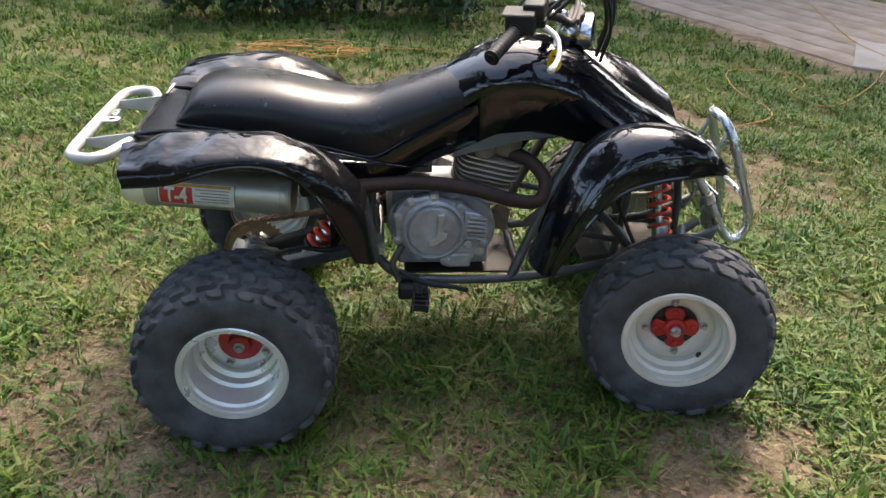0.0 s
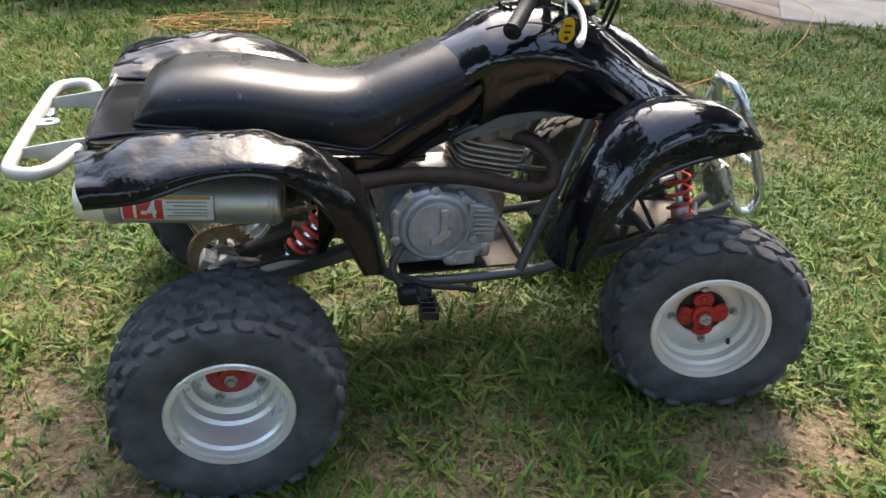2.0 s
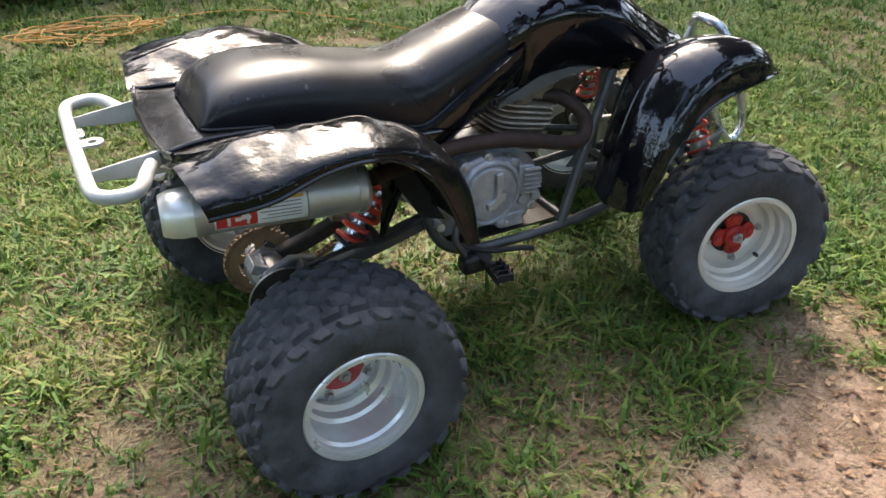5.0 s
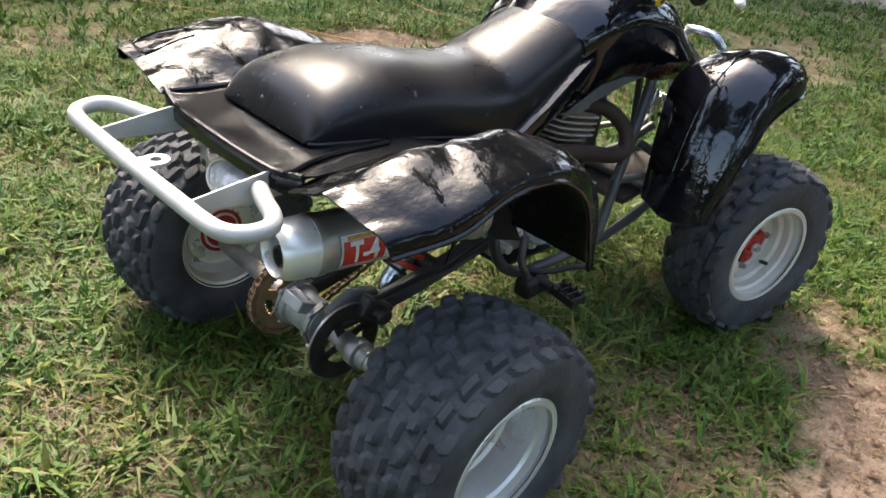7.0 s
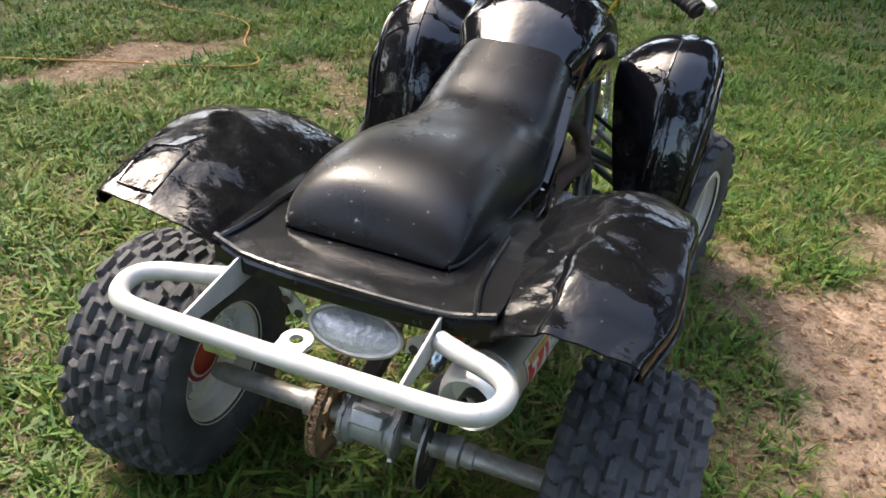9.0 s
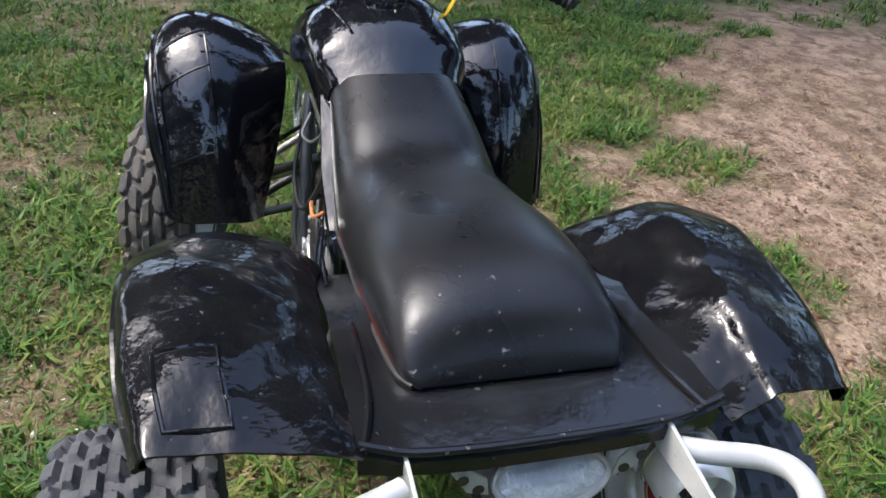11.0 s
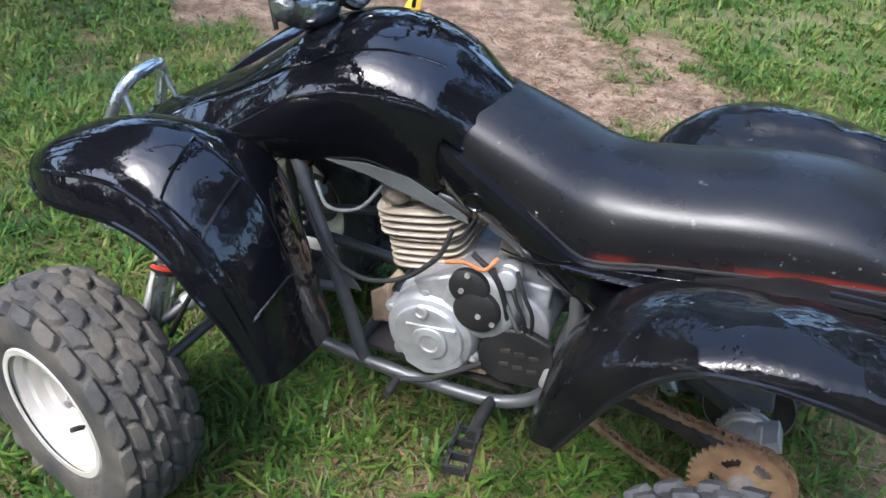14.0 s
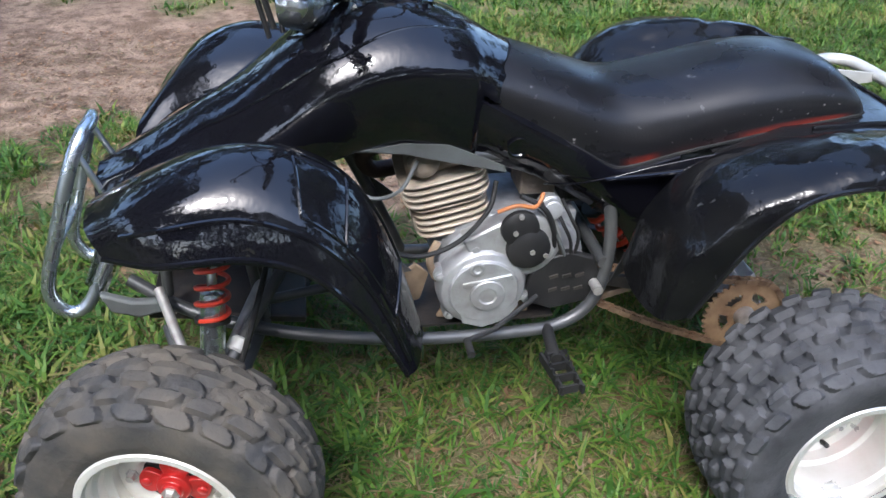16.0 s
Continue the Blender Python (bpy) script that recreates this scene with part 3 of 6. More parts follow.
def wheel(name, front, side, at, steer, camber=0.0):
    """side: +1 left, -1 right. Local +y of the wheel points out of the bike."""
    w = group_part(name, quad, "front wheel with knobbly tyre on a dished silver rim" if front else "wide rear wheel with knobbly tyre on a deep silver rim")
    w.matrix_basis = pose(*at, camber, 0, steer + (0 if side > 0 else 180)) @ pose(0, 0, 0, 0, (37 if front else 71) * side, 0)
    if front:
        R, width, rim, face = 0.270, 0.185, 0.143, -0.012
        tyre_mesh(R, width, rim, 6, 21, 0.0125, 5 + side, "tyre", "rubber_tan" if side > 0 else "rubber", w, (0.80, 0.88))
    else:
        R, width, rim, face = 0.268, 0.256, 0.132, -0.058
        tyre_mesh(R, width, rim, 8, 24, 0.0135, 9 + side, "tyre", "rubber", w, (0.66, 0.76))
    hw = width / 2 * 0.86
    bm = bmesh.new()
    inner = [(-hw, rim + 0.012), (-hw + 0.006, rim + 0.014), (-hw + 0.012, rim + 0.002), (-hw * 0.55, rim - 0.006), (-hw * 0.4, rim - 0.026), (face, rim - 0.03)]
    out = [(face + 0.010, rim - 0.030), (face + 0.028, rim - 0.029), (face + 0.034, rim - 0.015), (hw * 0.55, rim - 0.013), (hw * 0.62, rim - 0.004), (hw - 0.012, rim - 0.002), (hw - 0.007, rim + 0.012), (hw, rim + 0.014), (hw + 0.004, rim + 0.010), (hw + 0.003, rim - 0.002)]
    if not front:
        out = [(face + 0.010, rim - 0.034), (face + 0.03, rim - 0.036), (face + 0.036, rim - 0.022), (face + 0.06, rim - 0.020), (face + 0.066, rim - 0.010), (hw * 0.7, rim - 0.009), (hw * 0.76, rim - 0.002), (hw - 0.012, rim - 0.001), (hw - 0.007, rim + 0.012), (hw, rim + 0.014), (hw + 0.004, rim + 0.010), (hw + 0.003, rim - 0.002)]
    add_lathe_open(bm, inner + out, 56)
    hole = 0.066 if front else 0.045
    add_lathe_open(bm, [(face + 0.004, rim - 0.028), (face + 0.010, rim - 0.036), (face + 0.012, 0.078), (face + 0.009, hole + 0.006), (face + 0.004, hole)], 56)
    part("rim", bm, "alu_front" if front else "alu", w, solid=0.003)
    hub = bmesh.new()
    if front:
        for k in range(4):
            a = k * math.pi / 2 + math.pi / 4
            tip = Vector((math.cos(a), 0, math.sin(a)))
            across = Vector((-math.sin(a), 0, math.cos(a)))
            ends = [tip * (0.046 + 0.021 * math.cos(q)) + across * 0.028 * math.sin(q) for q in np.linspace(-1.75, 1.75, 13)]
            outline = [tip * 0.012 - across * 0.014] + ends + [tip * 0.012 + across * 0.014]
            add_plate(hub, [p + Vector((0, face + 0.010, 0)) for p in outline], (0, 1, 0), 0.012)
            stud = tip * 0.052 + Vector((0, face + 0.021, 0))
            add_lathe(hub, [(0, 0.010), (0.004, 0.010), (0.006, 0.006)], stud, stud + Vector((0, 1, 0)), 12)
        add_lathe(hub, [(0, 0.034), (0.018, 0.032), (0.020, 0.02), (0.030, 0.019)], (0, face + 0.012, 0), (0, 1, 0), 24)
        h = part("hub", hub, "red", w, "red four-lobed hub", bevel=0.002)
    else:
        add_lathe(hub, [(0, 0.062), (0.008, 0.060), (0.012, 0.034), (0.035, 0.030), (0.038, 0.02)], (0, face + 0.006, 0), (0, 1, 0), 24)
        h = part("hub", hub, "red", w, "red hub")
    cap = bmesh.new()
    add_lathe(cap, [(0, 0.017), (0.008, 0.017), (0.012, 0.011), (0.020, 0.010)], (0, face + 0.038, 0), (0, 1, 0), 6)
    part("axle_nut", cap, "steel", w, smooth=False)
    for k in range(4):
        a = k * math.pi / 2 + math.pi / 4
        q = 0.082 if front else 0.075
        nut = bmesh.new()
        add_lathe(nut, [(0, 0.013), (0.003, 0.013), (0.004, 0.0095), (0.016, 0.008)], (math.cos(a) * q, face + 0.011, math.sin(a) * q), (math.cos(a) * q, face + 1, math.sin(a) * q), 6)
        part("lug_nut", nut, "steel", w, smooth=False)
    if front:
        rot = bmesh.new()
        add_lathe(rot, [(0, 0.030), (0, 0.078), (0.004, 0.078), (0.004, 0.030)], (0, face - 0.006, 0), (0, 1, 0), 40)
        for k in range(20):
            a = 2 * math.pi * k / 20
            add_lathe(rot, [(0, 0.004), (0.0055, 0.004)], (math.cos(a) * (0.05 + 0.012 * (k % 2)), face - 0.0062, math.sin(a) * (0.05 + 0.012 * (k % 2))), (math.cos(a) * (0.05 + 0.012 * (k % 2)), 1, math.sin(a) * (0.05 + 0.012 * (k % 2))), 8)
        part("brake_disc", rot, "darksteel", w)
    valve = bmesh.new()
    qa = radians(186 if front and side < 0 else -40)
    rv = rim - 0.026
    add_tube(valve, [(math.cos(qa) * rv, face + 0.02, math.sin(qa) * rv), (math.cos(qa) * (rv - 0.012), face + 0.035, math.sin(qa) * (rv - 0.012)), (math.cos(qa) * (rv - 0.02), face + 0.052, math.sin(qa) * (rv - 0.02))], 0.006, 8)
    part("valve", valve, "matte", w, "black rubber valve")
    return w


wheel("rear_wheel", False, 1, (-0.035, 0.518, 0.252), 0)
wheel("rear_wheel", False, -1, (-0.026, -0.476, 0.238), 0)
wheel("front_wheel", True, 1, (1.260, 0.490, 0.250), TURN)
wheel("front_wheel", True, -1, (FRONT_X, -0.430, 0.264), TURN)

# -- bodywork --
SEAT_BOTTOM = ((-0.20, 0.768), (-0.15, 0.766), (0.0, 0.748), (0.2, 0.708), (0.32, 0.678), (0.355, 0.680), (0.42, 0.722), (0.52, 0.788), (0.60, 0.842), (0.64, 0.865))
SEAT_TOP = ((-0.20, 0.800), (-0.17, 0.838), (-0.11, 0.866), (-0.03, 0.876), (0.08, 0.868), (0.22, 0.840), (0.34, 0.832), (0.45, 0.866), (0.54, 0.897), (0.62, 0.925))
SEAT_HALF = ((-0.20, 0.135), (-0.18, 0.152), (-0.1, 0.162), (0.05, 0.166), (0.2, 0.160), (0.4, 0.152), (0.55, 0.134), (0.64, 0.120))


def build_seat():
    bm = bmesh.new()
    lay = bm.loops.layers.uv.new("UVMap")
    nu, nv = 60, 36
    rows, uvs = [], []
    for i in range(nu):
        u = i / (nu - 1)
        x = -0.200 + 0.755 * u
        zb, zt, w = curve_at(SEAT_BOTTOM, x), curve_at(SEAT_TOP, x), curve_at(SEAT_HALF, x)
        tail = min(1.0, (x + 0.200) / 0.06)
        zt = zb + (zt - zb) * (0.25 + 0.75 * math.sqrt(max(0, 1 - (1 - tail) ** 2)))
        row, uv = [], []
        for j in range(nv):
            a = -math.pi / 2 + math.pi * j / (nv - 1)
            s, c = math.sin(a), max(0.0, math.cos(a))
            y = w * math.copysign(abs(s) ** 0.76, s)
            z = zb + (zt - zb) * c ** 0.70
            y *= 1 + 0.04 * math.sin(math.pi * min(1, c))
            xx = x + 0.055 * max(0, (x - 0.30) / 0.255) ** 2 * (abs(y) / w) ** 2
            row.append((xx, y, z))
            uv.append((u, c if s > 0 else 1.0))
        rows.append(row)
        uvs.append(uv)
    vs = add_grid(bm, rows)
    bm.faces.new(vs[0][::-1])
    bm.faces.new(vs[-1])
    idx = {v: uvs[i][j] for i, r in enumerate(vs) for j, v in enumerate(r)}
    for f in bm.faces:
        for lp in f.loops:
            lp[lay].uv = idx[lp.vert]
    bmesh.ops.recalc_face_normals(bm, faces=bm.faces)
    seat = part("seat", bm, "leather", quad, "black vinyl seat, scuffed, red showing along its worn lower edge", uv=True)
    trim = bmesh.new()
    for s in (-1, 1):
        add_tube(trim, [(x + 0.055 * max(0, (x - 0.30) / 0.255) ** 2, s * (curve_at(SEAT_HALF, x) + 0.002), curve_at(SEAT_BOTTOM, x) + 0.001) for x in np.linspace(-0.195, 0.555, 40)], 0.004, 6)
    part("piping", trim, "matte", seat)


build_seat()

TANK_TOP = ((0.53, 0.885), (0.60, 0.928), (0.68, 0.972), (0.80, 1.000), (0.93, 0.972), (1.02, 0.912), (1.12, 0.840), (1.22, 0.782), (1.32, 0.724), (1.40, 0.678))
TANK_HALF = ((0.53, 0.136), (0.60, 0.148), (0.68, 0.164), (0.80, 0.176), (0.93, 0.182), (1.02, 0.185), (1.12, 0.185), (1.22, 0.172), (1.32, 0.15), (1.40, 0.11))
TANK_SHOULDER = ((0.53, 0.85), (0.60, 0.875), (0.68, 0.905), (0.80, 0.915), (0.93, 0.878), (1.02, 0.832), (1.12, 0.785), (1.22, 0.738), (1.32, 0.690), (1.40, 0.654))
PANEL_LOW = ((0.22, 0.35), (0.26, 0.43), (0.30, 0.505), (0.375, 0.568), (0.45, 0.618), (0.51, 0.650), (0.60, 0.680), (0.70, 0.722), (0.79, 0.752), (0.87, 0.742), (0.93, 0.722), (1.05, 0.71), (1.2, 0.685), (1.32, 0.65), (1.40, 0.625))


def hood(x):
    """How far the shoulders narrow towards the nose."""
    return 1 - 0.34 * min(1.0, max(0.0, (x - 0.92) / 0.24)) ** 1.3


def build_tank():
    bm = bmesh.new()
    nu, half = 64, 18
    rows = []
    for i in range(nu):
        x = 0.545 + (1.405 - 0.545) * i / (nu - 1)
        zt, w, zs, zl = (curve_at(k, x) for k in (TANK_TOP, TANK_HALF, TANK_SHOULDER, PANEL_LOW))
        lowest = max(zl, curve_at(SEAT_BOTTOM, x) - 0.01) if x < 0.62 else zl
        blend = min(1, max(0, (x - 0.55) / 0.10))
        lowest = lowest * blend + (zs - 0.03) * (1 - blend)
        n_ = hood(x)
        ctrl = [(0, zt), (w * n_ * 0.45, zt - 0.010), (w * n_ * 0.80, zs + (zt - zs) * 0.46), (w * n_ * 0.965, zs + 0.004), (w * (0.45 + 0.56 * n_), zs - 0.030), (w * (0.975 - 0.03 * n_), zs - 0.03 - (zs - 0.03 - lowest) * 0.5), (w * 0.80, lowest)]
        sec = spline([(0, a, b) for a, b in ctrl], half)
        side = [(x + 0.055 * (1 - blend) * (y / w) ** 2, y, z) for _, y, z in sec]
        rows.append([(a, -b, c) for a, b, c in side[::-1]] + side[1:])
    add_grid(bm, rows)
    tank = part("tank_cover", bm, "gloss", quad, "glossy black tank and hood cover", solid=0.004)
    crease = bmesh.new()
    for s in (-1, 1):
        pts = [(1.20, 0.105, 0.805), (1.12, 0.150, 0.842), (1.0, 0.168, 0.888), (0.88, 0.166, 0.926), (0.76, 0.152, 0.944), (0.66, 0.128, 0.933)]
        on = []
        for x, y, z in spline(pts, 40):
            zt, w, zs = curve_at(TANK_TOP, x), curve_at(TANK_HALF, x), curve_at(TANK_SHOULDER, x)
            k_ = min(1.0, max(0.0, (0.90 - x) / 0.26))
            on.append((x, s * (w * hood(x) * (0.80 - 0.32 * k_) + 0.0005), (zs + (zt - zs) * 0.46) * (1 - k_) + (zt - 0.012) * k_ + 0.0005))
        add_tube(crease, on, 0.0035, 6)
    part("crease", crease, "gloss", tank)
    cap = bmesh.new()
    add_lathe(cap, [(0, 0.066), (0.008, 0.064), (0.010, 0.052), (0.018, 0.048), (0.021, 0.040), (0.020, 0.01)], (0.765, 0, 0.974), (0.765 - 0.05, 0, 1.974), 28)
    for k in range(14):
        a = 2 * math.pi * k / 14
        add_box(cap, (0.763 + 0.047 * math.cos(a), 0.047 * math.sin(a), 0.989), (0.006, 0.006, 0.010), (0, 0, math.degrees(a)))
    part("fuel_cap", cap, "gloss", tank, "black ribbed fuel cap")
    vent = bmesh.new()
    add_tube(vent, [(0.765, 0.0, 1.02), (0.76, 0.01, 1.07), (0.80, 0.03, 1.10), (0.87, 0.035, 1.08), (0.90, 0.02, 1.02)], 0.004, 7, 24)
    part("vent_hose", vent, "matte", tank)
    for s in (-1, 1):
        grille = bmesh.new()
        add_plate(grille, mirrored(s, [(1.10, 0.192, 0.775), (1.205, 0.178, 0.752), (1.195, 0.183, 0.735), (1.09, 0.194, 0.752)]), (0, s, 0), 0.004)
        part("air_scoop", grille, "matte", tank)


def build_side_panel(s):
    bm = bmesh.new()
    rows = []
    for i in range(42):
        x = 0.215 + (0.675 - 0.215) * i / 41
        shift = 0.05 * min(1.0, max(0.0, (x - 0.3) / 0.3)) ** 2
        top = min(curve_at(SEAT_BOTTOM, x) - 0.004, curve_at(TANK_SHOULDER, x) - 0.03)
        low = curve_at(PANEL_LOW, x)
        w = 0.170 - 0.022 * max(0.0, (x - 0.45) / 0.15) if x < 0.60 else curve_at(TANK_HALF, x) - 0.002
        rows.append([(x + shift * (1 - k / 9) * (1 if x < 0.6 else max(0.0, 1 - (x - 0.6) / 0.075)), s * (w + 0.012 * math.sin(math.pi * k / 9) * (1 if x < 0.6 else max(0.0, 1 - (x - 0.6) / 0.05)) - 0.042 * (k / 9) ** 1.4), top + (low - top) * k / 9) for k in range(10)])
        if x < 0.60:
            edge = rows[-1][0]
            rows[-1].insert(0, (edge[0], s * (curve_at(SEAT_HALF, x) - 0.012), edge[2] + 0.010))
        else:
            rows[-1].insert(0, (rows[-1][0][0], rows[-1][0][1] * 0.97, rows[-1][0][2] + 0.012))
    add_grid(bm, rows)
    p = part("side_panel", bm, "gloss", quad, "glossy black side panel below the seat", solid=0.003)
    trim = bmesh.new()
    add_plate(trim, mirrored(s, [(0.365, 0.178, 0.668), (0.29, 0.190, 0.672), (0.18, 0.208, 0.690), (0.09, 0.216, 0.708), (0.09, 0.208, 0.736), (0.19, 0.201, 0.716), (0.29, 0.185, 0.690)]), (0, s * 0.94, 0.34), 0.006)
    part("trim_strip", trim, "gloss", p, bevel=0.0015)
    chev = bmesh.new()
    add_tube(chev, mirrored(s, [(0.378, 0.181, 0.664), (0.29, 0.198, 0.676), (0.20, 0.212, 0.690), (0.120, 0.221, 0.702), (0.128, 0.224, 0.688), (0.165, 0.222, 0.660), (0.190, 0.219, 0.630), (0.212, 0.214, 0.590)]), 0.0048, 8, 46)
    part("chevron_ridge", chev, "gloss", p)
    plug = bmesh.new()
    add_lathe(plug, [(0, 0.024), (0.004, 0.024), (0.004, 0.020), (0.001, 0.018), (0.001, 0.006)], (0.56, s * 0.154, 0.735), (0.56, s * 2, 0.735 - 0.5), 24)
    part("panel_plug", plug, "gloss", p)
    seam = bmesh.new()
    add_tube(seam, mirrored(s, [(0.352, 0.182, 0.672), (0.40, 0.176, 0.660), (0.45, 0.168, 0.652), (0.50, 0.152, 0.648)]), 0.002, 6, 14)
    part("seam", seam, "gloss", p)
    heat = bmesh.new()
    add_plate(heat, mirrored(s, [(0.875, 0.143, 0.740), (0.79, 0.143, 0.752), (0.70, 0.138, 0.742), (0.58, 0.128, 0.684), (0.575, 0.126, 0.668), (0.70, 0.134, 0.702), (0.79, 0.140, 0.728)]), (0, s, 0), 0.004)
    part("heat_shield", heat, "heat", p, "grey heat shield strip")


def crumpled(sheet, amp, scale, seed):
    """Dents and creases pressed into a sheet along its normals; the rear half is worst."""
    a = np.array(sheet)
    nrm = np.cross(np.gradient(a, axis=0), np.gradient(a, axis=1))
    nrm /= np.linalg.norm(nrm, axis=2)[:, :, None] + 1e-9
    out = a.copy()
    for i in range(a.shape[0]):
        for j in range(a.shape[1]):
            p = Vector(a[i, j]) * scale + Vector((seed, 0, seed * 2))
            fold = 1 - 2 * abs(noise.noise(p)) - 0.5 * abs(noise.noise(p * 2.3 + Vector((7, 1, 3))))
            fade = min(1.0, j / 4, max(0.25, 1.1 - i / a.shape[0]), max(0.12, 1.9 - 2.2 * j / a.shape[1]))
            out[i, j] += nrm[i, j] * amp * (fold - 0.5) * fade
    return out


def shell(name, lines, mat, nu, nv, label, parent=None, thick=0.004, crumple=None):
    bm = bmesh.new()
    sheet = surface(lines, nu, nv)
    add_grid(bm, crumpled(sheet, *crumple).tolist() if crumple else sheet)
    return part(name, bm, mat, parent or quad, label, solid=thick)


def build_rear_fender(s):
    inner = [(-0.297, 0.218, 0.763), (-0.15, 0.228, 0.760), (0.0, 0.232, 0.752), (0.12, 0.222, 0.728), (0.21, 0.195, 0.685), (0.265, 0.182, 0.60), (0.315, 0.185, 0.47)]
    bank = [(-0.292, 0.280, 0.778), (-0.15, 0.300, 0.797), (0.0, 0.300, 0.803), (0.125, 0.285, 0.780), (0.235, 0.26, 0.722), (0.31, 0.245, 0.62), (0.362, 0.24, 0.46)]
    crest = [(-0.280, 0.385, 0.808), (-0.15, 0.400, 0.842), (0.0, 0.405, 0.852), (0.11, 0.398, 0.830), (0.225, 0.38, 0.764), (0.32, 0.36, 0.65), (0.378, 0.345, 0.45)]
    outer = [(-0.277, 0.452, 0.790), (-0.15, 0.475, 0.822), (0.0, 0.484, 0.836), (0.105, 0.478, 0.816), (0.215, 0.467, 0.750), (0.302, 0.455, 0.645), (0.365, 0.445, 0.462)]
    lip = [(-0.268, 0.465, 0.762), (-0.15, 0.492, 0.774), (-0.04, 0.502, 0.795), (0.055, 0.502, 0.797), (0.14, 0.496, 0.762), (0.215, 0.488, 0.68), (0.315, 0.475, 0.480)]
    if s > 0:
        crest[:4] = [(x, y, z - 0.022) for x, y, z in crest[:4]]
        outer[:4] = [(x, y, z - (0.0 if x < -0.2 else 0.018)) for x, y, z in outer[:4]]
        lip[:4] = [(x, y, z - (0.0 if x < -0.2 else 0.010)) for x, y, z in lip[:4]]
        for line, end in ((inner, (0.300, 0.185, 0.50)), (bank, (0.338, 0.24, 0.495)), (crest, (0.350, 0.345, 0.488)), (outer, (0.338, 0.443, 0.498)), (lip, (0.292, 0.468, 0.515))):
            line[-1] = end
    if s < 0:                                  # this one has been knocked down at its outer corner
        inner[0], bank[0] = (-0.310, 0.250, 0.752), (-0.298, 0.305, 0.764)
        bank[1:4] = [(-0.15, 0.310, 0.790), (0.0, 0.305, 0.797), (0.125, 0.288, 0.776)]
        crest[:4] = [(-0.293, 0.335, 0.774), (-0.15, 0.350, 0.808), (0.0, 0.360, 0.824), (0.11, 0.368, 0.814)]
        outer[:4] = [(-0.277, 0.446, 0.750), (-0.15, 0.476, 0.778), (0.0, 0.476, 0.802), (0.105, 0.476, 0.796)]
        for line, end in ((inner, (0.302, 0.185, 0.49)), (bank, (0.345, 0.24, 0.482)), (crest, (0.358, 0.345, 0.475)), (outer, (0.345, 0.443, 0.486)), (lip, (0.298, 0.468, 0.502))):
            line[-1] = end
        lip[:5] = [(-0.266, 0.466, 0.716), (-0.15, 0.497, 0.738), (-0.04, 0.490, 0.768), (0.055, 0.492, 0.778), (0.14, 0.490, 0.752)]
    hem = [(x + 0.004, y - 0.010, z - 0.006) for x, y, z in lip]
    lines = [mirrored(s, l) for l in (inner, bank, crest, outer, lip, hem)]
    f = shell("rear_fender", lines, "gloss_worn", 84, 56, "glossy black rear mudguard, scuffed and creased", crumple=(0.0085, 9, 3.1) if s < 0 else (0.008, 8, 5.7))
    rim = bmesh.new()
    add_tube(rim, mirrored(s, spline(lip, 40)), 0.005, 6)
    part("lip", rim, "worn", f)
    if s > 0:
        pocket = bmesh.new()
        sheet = crumpled(surface(lines, 56, 36), 0.008, 8, 5.7)
        add_pocket(pocket, sheet[2:12:2, 12:20:2], 0.004)
        part("pad_panel", pocket, "gloss", f)
    brace = bmesh.new()
    add_plate(brace, mirrored(s, [(0.24, 0.20, 0.66), (0.30, 0.21, 0.56), (0.36, 0.23, 0.44), (0.31, 0.19, 0.44), (0.25, 0.18, 0.54), (0.20, 0.18, 0.66)]), (0, s, 0), 0.004)
    part("inner_guard", brace, "matte", f)


def add_pocket(bm, sub, lift):
    """A raised panel with a rounded border that lies on a patch of a sheet."""
    a = np.array(sub)
    n = np.cross(a[-1, 0] - a[0, 0], a[0, -1] - a[0, 0])
    n = n / np.linalg.norm(n)
    if n[2] < 0:
        n = -n
    ring = list(a[0, :]) + list(a[1:, -1]) + list(a[-1, -2::-1]) + list(a[-2:0:-1, 0])
    add_tube(bm, [p + n * 0.0005 for p in ring], 0.0030, 6, closed=True)


def build_deck():
    bm = bmesh.new()
    rows = []
    for i in range(30):
        v = -1 + 2 * i / 29
        y = 0.250 * v if v < 0 else 0.225 * v
        hump = 0.012 * max(0, abs(v) - 0.75) / 0.25
        rows.append([(-0.302 + 0.02 * abs(v) ** 3, y, 0.722), (-0.304 + 0.02 * abs(v) ** 3, y, 0.745 + hump), (-0.294 + 0.02 * abs(v) ** 3, y, 0.757 + hump), (-0.25, y, 0.761 + 0.3 * hump), (-0.15, y, 0.765), (0.0, y, 0.757), (0.15, y, 0.712)])
    add_grid(bm, rows)
    deck = part("rear_deck", bm, "worn", quad, "scratched black deck panel behind the seat", solid=0.004)
    edge = bmesh.new()
    add_tube(edge, [(-0.300 + 0.02 * abs(v) ** 3, 0.250 * v if v < 0 else 0.225 * v, 0.757 + 0.012 * max(0, abs(v) - 0.75) / 0.25) for v in np.linspace(-1, 1, 30)], 0.0055, 8)
    part("edge_bead", edge, "worn", deck)
    for y in (-0.20, 0.20):
        rib = bmesh.new()
        add_tube(rib, [(-0.29, y * 1.1, 0.765), (-0.2, y, 0.768), (-0.05, y * 0.98, 0.763)], 0.005, 6, 12)
        part("rib", rib, "worn", deck)


